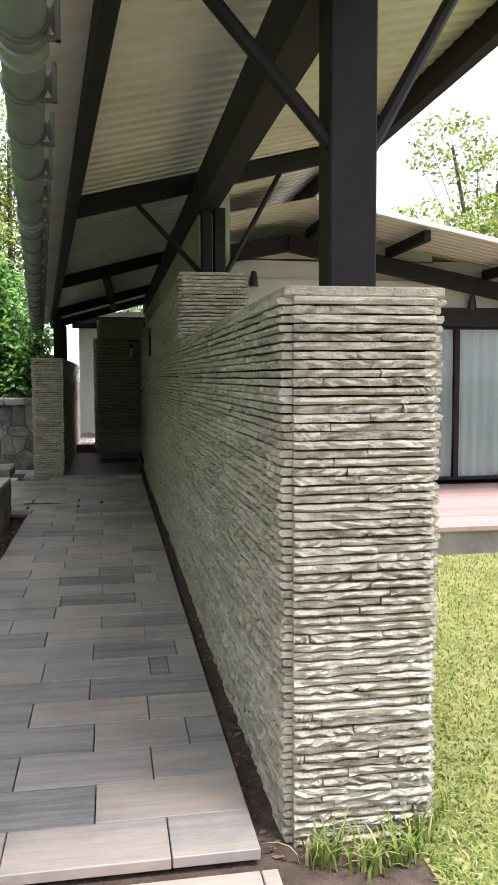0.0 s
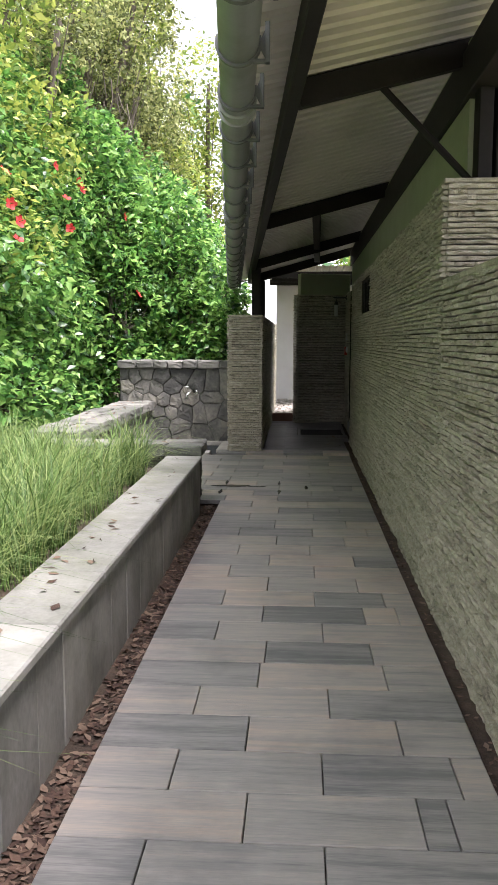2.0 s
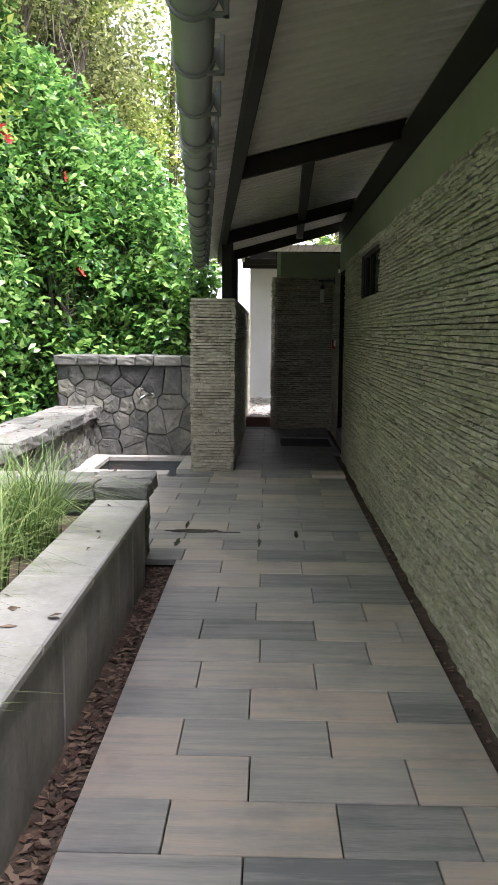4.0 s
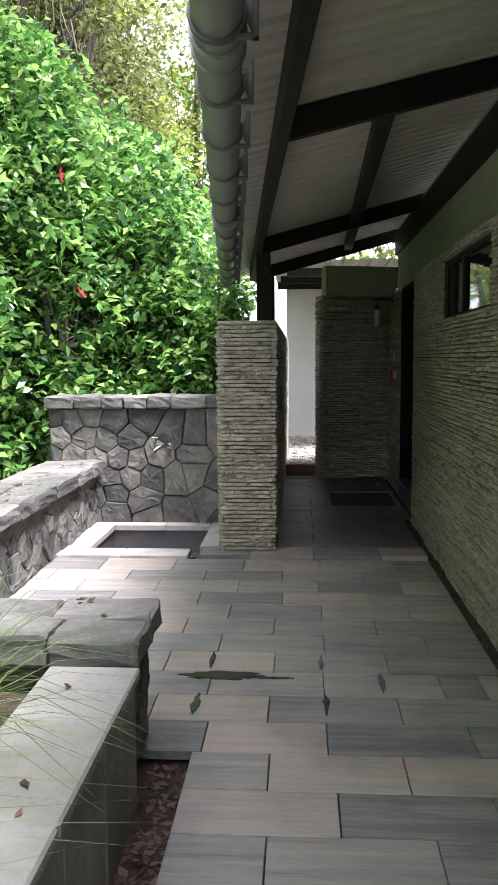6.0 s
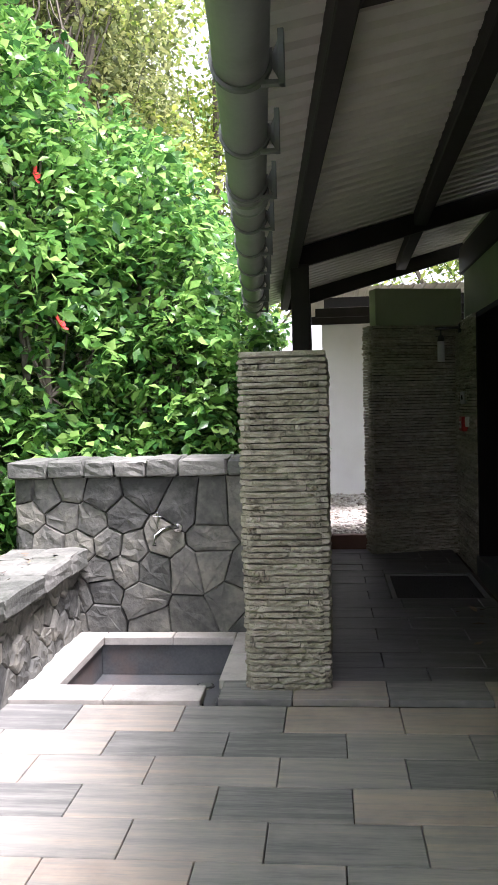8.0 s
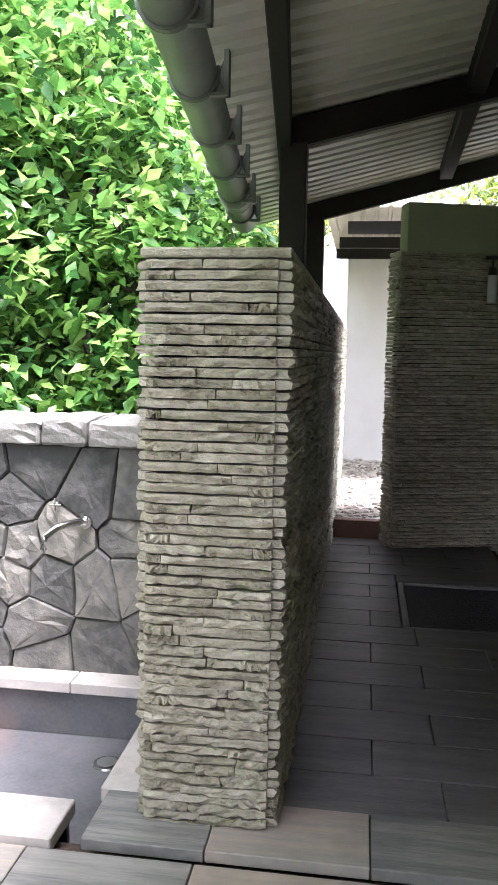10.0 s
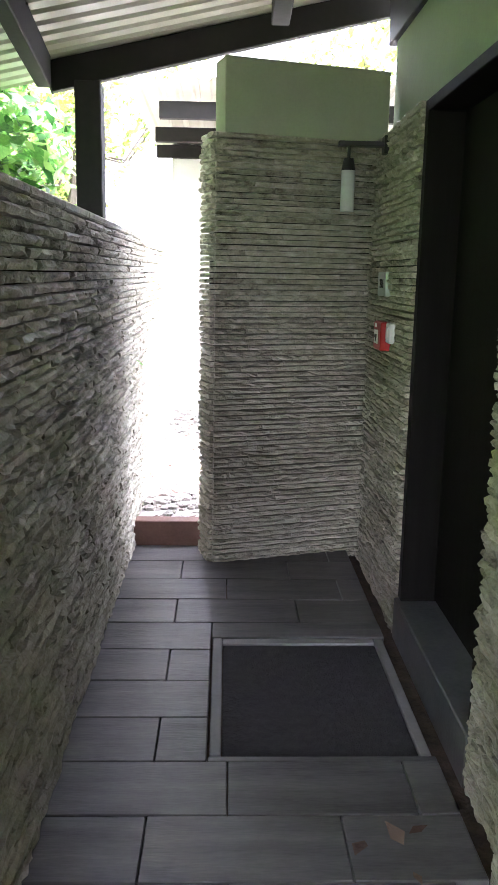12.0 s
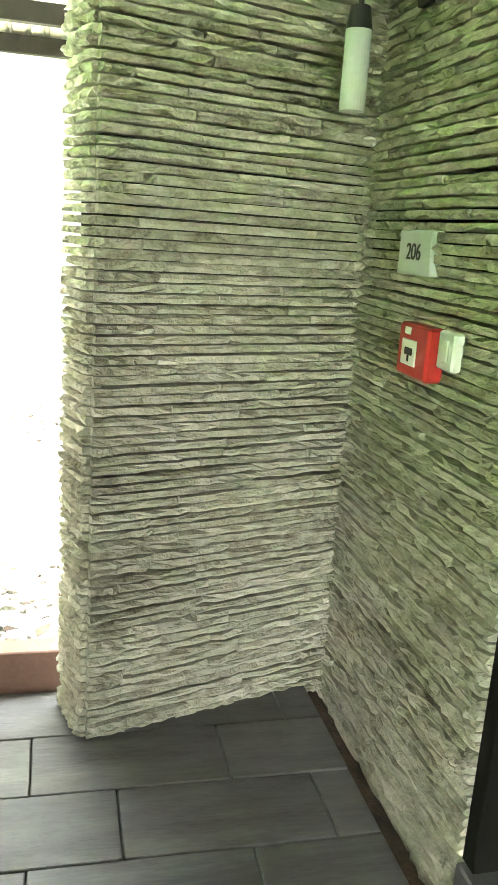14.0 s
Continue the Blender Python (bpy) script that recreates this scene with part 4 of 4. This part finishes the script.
def shell(n, c, r, rs, inner=0.72):
    """Random places in the outer part of a lumpy ellipsoid."""
    d = rs.normal(size=(n, 3))
    d /= np.linalg.norm(d, axis=1)[:, None]
    lump = 1 + 0.22 * np.sin(d[:, 0] * 5 + c[0] * 3) * np.sin(d[:, 2] * 6 + c[1]) + 0.14 * np.sin(d[:, 1] * 9 + c[2])
    k = rs.uniform(inner ** 3, 1, n) ** (1 / 3) * lump
    return np.asarray(c) + d * k[:, None] * np.asarray(r)


def bush(name, label, balls, count, size, material, seed, group, ratio=0.5, stems=True, zmin=0.0, category="shrub"):
    rs = np.random.RandomState(seed)
    th = thing(name, label, category, group, at=(0, 0, 0))
    pts = np.concatenate([shell(int(count * (b[3] * b[4] * b[5]) ** 0.66 / sum((q[3] * q[4] * q[5]) ** 0.66 for q in balls)), b[:3], b[3:], rs) for b in balls])
    pts = pts[pts[:, 2] > zmin]
    v, f = leaf_cloud(pts, size, seed + 1, ratio=ratio)
    fast("crown", v, f, material, th)
    bm = bmesh.new()
    rr = random.Random(seed)
    base = Vector((balls[0][0], balls[0][1], -0.12))
    for b in balls:
        mid = (base + Vector(b[:3])) / 2 + Vector((rr.uniform(-0.2, 0.2), rr.uniform(-0.2, 0.2), 0))
        foot = base + Vector((rr.uniform(-0.15, 0.15), rr.uniform(-0.15, 0.15), 0))
        top = Vector(b[:3])
        tube(bm, [foot, mid, top], 0.05 if category == "shrub" else 0.12, 7, 0.4)
        for _ in range(4):
            e = top + Vector([rr.uniform(-0.7, 0.7) * q for q in b[3:]])
            tube(bm, [mid.lerp(top, 0.5), (mid + e) / 2 + Vector((0, 0, 0.1)), e], 0.025, 5, 0.3)
    part("trunk", bm, "bark", th)
    return th
rr = random.Random(77)
HEDGE = "hibiscus hedge"
for i, y in enumerate((2.2, 3.7, 5.2, 6.7, 8.2, 9.7, 11.2, 12.7, 14.1)):
    x = -3.7 - 0.03 * i + rr.uniform(-0.12, 0.12)
    h = (4.1 if y < 12 else 4.9) + rr.uniform(-0.25, 0.3)
    balls = [(x, y, h * 0.22, 0.85, 1.0, h * 0.3), (x - 0.1, y + 0.2, h * 0.55, 0.85, 1.0, h * 0.3), (x - 0.5, y - 0.2, h * 0.82, 0.85, 0.95, h * 0.28), (x - 1.2, y + 0.2, h * 1.05, 0.9, 1.0, h * 0.26)]
    bush("hibiscus_bush", "dense green hibiscus bush with glossy leaves behind the planter", balls, 12500, 0.135, "leaf", 300 + i, HEDGE)
for i, (x, y) in enumerate(((-2.85, 15.4), (-1.75, 15.9), (-3.9, 15.8), (-2.3, 17.0), (-1.5, 17.6))):
    k = min(1.6, max(0.95, 0.55 - 0.27 * x))
    balls = [(x, y, 0.8, 0.8, 0.7, 0.9), (x - 0.1, y + 0.2, 1.75 * k, 0.75, 0.7, 0.85 * k), (x - 0.3, y + 0.4, 2.6 * k, 0.75, 0.7, 0.8 * k), (x - 0.6, y + 0.7, 3.3 * k, 0.75, 0.8, 0.8 * k)]
    bush("hibiscus_bush", "dense green hibiscus bush rising behind the rubble wall", balls, 11000, 0.135, "leaf", 330 + i, HEDGE)

for i, (x, y, h) in enumerate(((-4.4, 12.2, 4.4), (-4.6, 14.0, 4.7), (-4.9, 10.2, 4.5), (-4.7, 8.0, 4.4), (-4.6, 6.0, 4.5), (-3.9, 16.6, 4.2))):
    balls = [(x, y, h * 0.45, 0.8, 0.9, 1.2), (x - 0.1, y, h * 0.75, 0.75, 0.85, 0.9), (x + 0.1, y + 0.3, h * 0.95, 0.5, 0.5, 0.75)]
    bush("hibiscus_bush", "tall leggy hibiscus rising behind the hedge", balls, 9000, 0.11, "leaf", 360 + i, HEDGE)

# flowers, each with five petals and a stamen
fl = None
for i in range(26):
    y = rr.uniform(5.5, 15.8)
    z = rr.uniform(2.1, 3.9)
    x = -2.8 - (z - 1.5) * 0.24 + rr.uniform(-0.1, 0.1) if y < 14.3 else rr.uniform(-3.3, -1.8)
    if y >= 14.3:
        z = rr.uniform(2.2, 3.6)
        y = 14.68 + (z - 1.9) * 0.24
    m = pose(x, y, z, rr.uniform(30, 100), 0, rr.uniform(20, 90))
    if fl is None:
        fl = thing("hibiscus_flower", "open red hibiscus flower on the hedge", "flower", "red hibiscus flowers")
        for k in range(5):
            bm = bmesh.new()
            bmesh.ops.create_grid(bm, x_segments=3, y_segments=3, size=0.5)
            for v in bm.verts:
                u, w = v.co.x + 0.5, v.co.y
                v.co = Vector((0.008 + u * 0.062, w * 0.06 * math.sin(0.5 + u * 2.1), 0.02 * u * u + 0.008 * w))
            bmesh.ops.rotate(bm, verts=bm.verts, cent=(0, 0, 0), matrix=Matrix.Rotation(k * math.tau / 5, 3, "Z"))
            part("petal", bm, "petal", fl)
        part("stamen", tube(bmesh.new(), [(0, 0, 0), (0.004, 0, 0.06)], 0.004, 6), "leafy", fl)
        fl.matrix_basis = m
    else:
        copy_thing(fl, m)

# frangipani twig with broad leaves that leans over the planter
twig = thing("frangipani", "frangipani branch with broad bright green leaves", "shrub")
part("branch", tube(bmesh.new(), [(-3.4, 6.2, -0.11), (-3.2, 6.3, 1.2), (-2.95, 6.4, 2.0), (-2.62, 6.5, 2.32)], 0.04, 8, 0.45), "bark", twig)
for k in range(7):
    a = k * 0.9
    bm = bmesh.new()
    bmesh.ops.create_grid(bm, x_segments=6, y_segments=2, size=0.5)
    for v in bm.verts:
        u, w = v.co.x + 0.5, v.co.y
        v.co = Vector((0.03 + u * 0.3, w * 0.13 * math.sin(0.25 + u * 2.7), 0.18 * u - 0.14 * u * u + abs(w) * 0.05))
    bmesh.ops.transform(bm, verts=bm.verts, matrix=Matrix.Translation((-2.62, 6.5, 2.32)) @ Matrix.Rotation(a, 4, "Z") @ Matrix.Rotation(-0.5 + 0.1 * (k % 3), 4, "Y"))
    part("leaf", bm, "leafb", twig)

# taller trees behind the hedge
for i, (x, y, h, mt, sz, cnt) in enumerate(((-6.0, 9.0, 7.5, "leafy", 0.12, 15000), (-6.8, 13.0, 9.0, "leafd", 0.1, 15000), (-5.2, 18.0, 8.0, "leafd", 0.1, 20000), (-3.6, 20.0, 8.0, "leafd", 0.1, 20000),
                                             (-7.8, 17.5, 10.0, "leafy", 0.13, 15000), (-2.2, 23.5, 8.5, "leafy", 0.13, 15000), (-6.2, 5.0, 7.0, "leafy", 0.12, 14000), (-5.2, 24.0, 11.0, "leafd", 0.13, 15000),
                                             (-9.5, 23.0, 12.0, "leafy", 0.16, 15000), (-9.5, 11.0, 11.0, "leafy", 0.15, 14000), (-4.4, 21.0, 10.0, "leafy", 0.12, 16000), (-7.0, 21.0, 11.0, "leafy", 0.13, 16000),
                                             (-5.0, 14.5, 7.5, "leafy", 0.11, 14000), (-13.0, 17.0, 14.0, "leafy", 0.2, 12000), (-5.0, 30.0, 13.0, "leafy", 0.2, 12000),
                                             (-4.3, 18.6, 9.5, "leafd", 0.11, 16000), (-5.4, 12.4, 8.6, "leafy", 0.12, 15000), (-5.2, 15.8, 8.8, "leafd", 0.11, 15000), (-4.6, 10.6, 8.8, "leafy", 0.11, 15000), (-4.9, 7.4, 8.0, "leafy", 0.11, 14000))):
    balls = []
    for k in range(9):
        balls.append((x + rr.uniform(-1.3, 1.3), y + rr.uniform(-1.3, 1.3), h * (0.25 + 0.085 * k), rr.uniform(0.7, 1.2), rr.uniform(0.8, 1.3), rr.uniform(0.6, 1.1)))
    lab = {"leafy": "tall tree with light yellow-green leaves", "leafd": "tall tree hung with dry brown vines"}[mt]
    bush("tree", lab, balls, cnt, sz, mt, 400 + i, "trees behind the hedge", category="tree")

# hanging dry vines
vines = thing("hanging_vines", "tangle of bare brown vines hanging from the trees", "vines", kind="stuff")
bm = bmesh.new()
for i in range(90):
    x, y = rr.uniform(-5.4, -2.8), rr.uniform(16.2, 18.2)
    z = rr.uniform(4.2, 6.6)
    pts = [Vector((x, y, z))]
    for k in range(5):
        pts.append(pts[-1] + Vector((rr.uniform(-0.18, 0.18), rr.uniform(-0.18, 0.18), -rr.uniform(0.2, 0.5))))
    tube(bm, pts, rr.uniform(0.006, 0.014), 4, 0.6)
part("vine_stems", bm, "bark", vines)

# trees across the lawn
for i, (x, y, h, n) in enumerate(((5.2, 17, 6.0, 5000), (8.5, 18.5, 7.0, 5000), (11.5, 17.5, 6.5, 5000), (7.5, 26, 9.5, 5000), (12, 25, 10.0, 5000), (3.2, 26, 6.0, 5000))):
    balls = [(x + rr.uniform(-1.8, 1.8), y + rr.uniform(-1.2, 1.2), h * rr.uniform(0.35, 0.9), rr.uniform(0.9, 1.7), rr.uniform(0.9, 1.5), rr.uniform(0.6, 1.1)) for k in range(7)]
    bush("tree", "leafy tree behind the garden house", balls, n, 0.17, "leafy", 450 + i, "trees behind the garden house", category="tree")

# distant woods close the view
woods = thing("distant_woods", "dense green woods at the garden's edge", "woods", kind="stuff")
rs = np.random.RandomState(8)
n = 26000
ang = rs.uniform(-0.2, math.pi * 1.05, n)
rad = rs.uniform(26, 34, n)
hh = 7.0 + 2.2 * np.sin(ang * 9) + 1.3 * np.sin(ang * 23 + 1)
keep = (ang > math.pi * 0.52) | (ang < math.pi * 0.47)
pts = np.stack([np.cos(ang) * rad - 2, np.sin(ang) * rad + 4, rs.uniform(-0.1, 1, n) * np.where(ang > math.pi * 0.52, hh, hh * 0.55)], 1)[keep]
v, f = leaf_cloud(pts, 0.75, 9)
fast("leaves", v, f, "leaf", woods)


# ---- grasses ----
def blades(n, place, length, width, seed, bend, segs=4):
    rs = np.random.RandomState(seed)
    base = place(rs, n)
    a = rs.uniform(0, math.tau, n)
    L = length * rs.uniform(0.5, 1.2, n)
    d = np.stack([np.cos(a), np.sin(a), np.zeros(n)], 1)
    s = np.stack([-np.sin(a), np.cos(a), np.zeros(n)], 1) * width / 2
    B = bend * rs.uniform(0.3, 1.2, n)
    vs = []
    for k in range(segs + 1):
        t = k / segs
        c = base + d * (L * B * t * t)[:, None] + np.array((0, 0, 1.0)) * (L * (t - 0.55 * np.minimum(B, 1) * t ** 3))[:, None]
        w = (1 - t) ** 0.7 + 0.06
        vs += [c - s * w, c + s * w]
    v = np.stack(vs, 1).reshape(-1, 3)
    b = np.arange(n) * 2 * (segs + 1)
    f = np.stack([np.stack([b + 2 * k, b + 2 * k + 1, b + 2 * k + 3, b + 2 * k + 2], 1) for k in range(segs)], 1).reshape(-1, 4)
    return v, f


def tufts(rs, n):
    c = np.stack([rs.uniform(-2.7, -1.36, 190), rs.uniform(0.5, 9.1, 190)], 1)
    p = c[rs.randint(0, 190, n)] + rs.normal(size=(n, 2)) * 0.09
    p[:, 0] = np.minimum(p[:, 0], -1.36)
    return np.stack([p[:, 0], p[:, 1], np.full(n, 0.35)], 1)


grass = thing("ornamental_grass", "long arching green grass filling the planter", "grass", kind="stuff")
fast("blades", *blades(17000, tufts, 0.72, 0.0075, 11, 1.0), "blade", grass)
turf = thing("lawn_grass", "short patchy lawn grass with dry spots", "grass", kind="stuff")


def on_lawn(rs, n):
    return np.stack([1.22 + 5.5 * rs.uniform(0, 1, n) ** 1.6, 1.6 + 5.35 * rs.uniform(0, 1, n), np.full(n, -0.057)], 1)


fast("blades", *blades(60000, on_lawn, 0.042, 0.009, 12, 1.5, 2), "lawnblade", turf)


def at_foot(rs, n):
    c = np.array([(0.86, 2.62), (1.0, 2.55), (1.12, 2.58), (1.22, 2.68), (1.3, 2.8), (1.24, 3.1)])
    p = c[rs.randint(0, 6, n)] + rs.normal(size=(n, 2)) * 0.035
    return np.stack([p[:, 0], p[:, 1], np.full(n, -0.06)], 1)


weeds = thing("weeds", "tufts of green weeds at the foot of the wall", "weeds", kind="stuff")
fast("blades", *blades(260, at_foot, 0.16, 0.012, 13, 0.8), "lawnblade", weeds)


# ---- fallen leaves and pebbles ----
def litter(name, label, n, place, size, material, seed, flat=0.4):
    rs = np.random.RandomState(seed)
    v, f = leaf_cloud(place(rs, n), size, seed, droop=0.0)
    v = v.reshape(n, 5, 3)
    v[:, :, 2] = v[:, :1, 2] + np.abs(v[:, :, 2] - v[:, :1, 2]) * flat
    th = thing(name, label, "litter", kind="stuff")
    fast("leaves", v.reshape(-1, 3), f, material, th)


def in_strip(rs, n):
    y = rs.uniform(2.8, 9.65, n)
    return np.stack([-0.855 + rs.uniform(-0.065, 0.06, n), y, np.full(n, -0.055)], 1)


litter("fallen_leaves", "dry brown leaves in the gap beside the planter", 1500, in_strip, 0.055, "litter", 21)


def in_slot(rs, n):
    y = rs.uniform(2.6, 15, n)
    return np.stack([rs.uniform(0.67, 0.76, n), y, np.full(n, -0.057)], 1)


litter("slot_litter", "dark leaf litter in the drain slot along the wall", 500, in_slot, 0.04, "litter", 22)


def in_yard(rs, n):
    return np.stack([rs.uniform(-0.55, 0.4, n), rs.uniform(17.6, 21.9, n), np.full(n, 0.103)], 1)


litter("yard_leaves", "dry brown leaves scattered on the gravel", 260, in_yard, 0.09, "litter", 23)


def on_bench(rs, n):
    return np.stack([rs.uniform(-2.7, -2.3, n), rs.uniform(10, 14, n), np.full(n, 0.64)], 1)


litter("bench_leaves", "fallen leaves on the bench coping", 60, on_bench, 0.06, "litter", 24)
def on_coping(rs, n):
    y = rs.uniform(3, 9.2, n)
    return np.stack([px(y) - rs.uniform(0.04, 0.3, n), y, np.full(n, 0.477)], 1)


litter("coping_leaves", "dry leaves and twigs lying on the planter coping", 34, on_coping, 0.07, "litter", 25)


def on_end(rs, n):
    return np.stack([rs.uniform(-2.2, -0.98, n), rs.uniform(9.42, 9.86, n), np.full(n, 0.577)], 1)


litter("end_wall_leaves", "pale fallen leaves on the rough coping", 14, on_end, 0.06, "litter", 26)


def in_passage(rs, n):
    return np.stack([rs.uniform(0.3, 0.62, n), rs.uniform(13.3, 15.0, n), np.full(n, 0.015)], 1)


litter("passage_leaves", "a few dark leaves on the passage floor", 9, in_passage, 0.09, "litter", 27)
peb = thing("yard_gravel", "loose pale pebbles in the yard", "gravel", kind="stuff")
bm = bmesh.new()
for i in range(700):
    s = rr.uniform(0.02, 0.05)
    bmesh.ops.create_icosphere(bm, subdivisions=1, radius=s, matrix=Matrix.Translation((rr.uniform(-0.55, 0.3), rr.uniform(17.6, 21.9), 0.1 + s * 0.2)) @ Matrix.Diagonal((1, rr.uniform(0.6, 1), 0.6, 1)))
part("pebbles", bm, "gravel", peb)
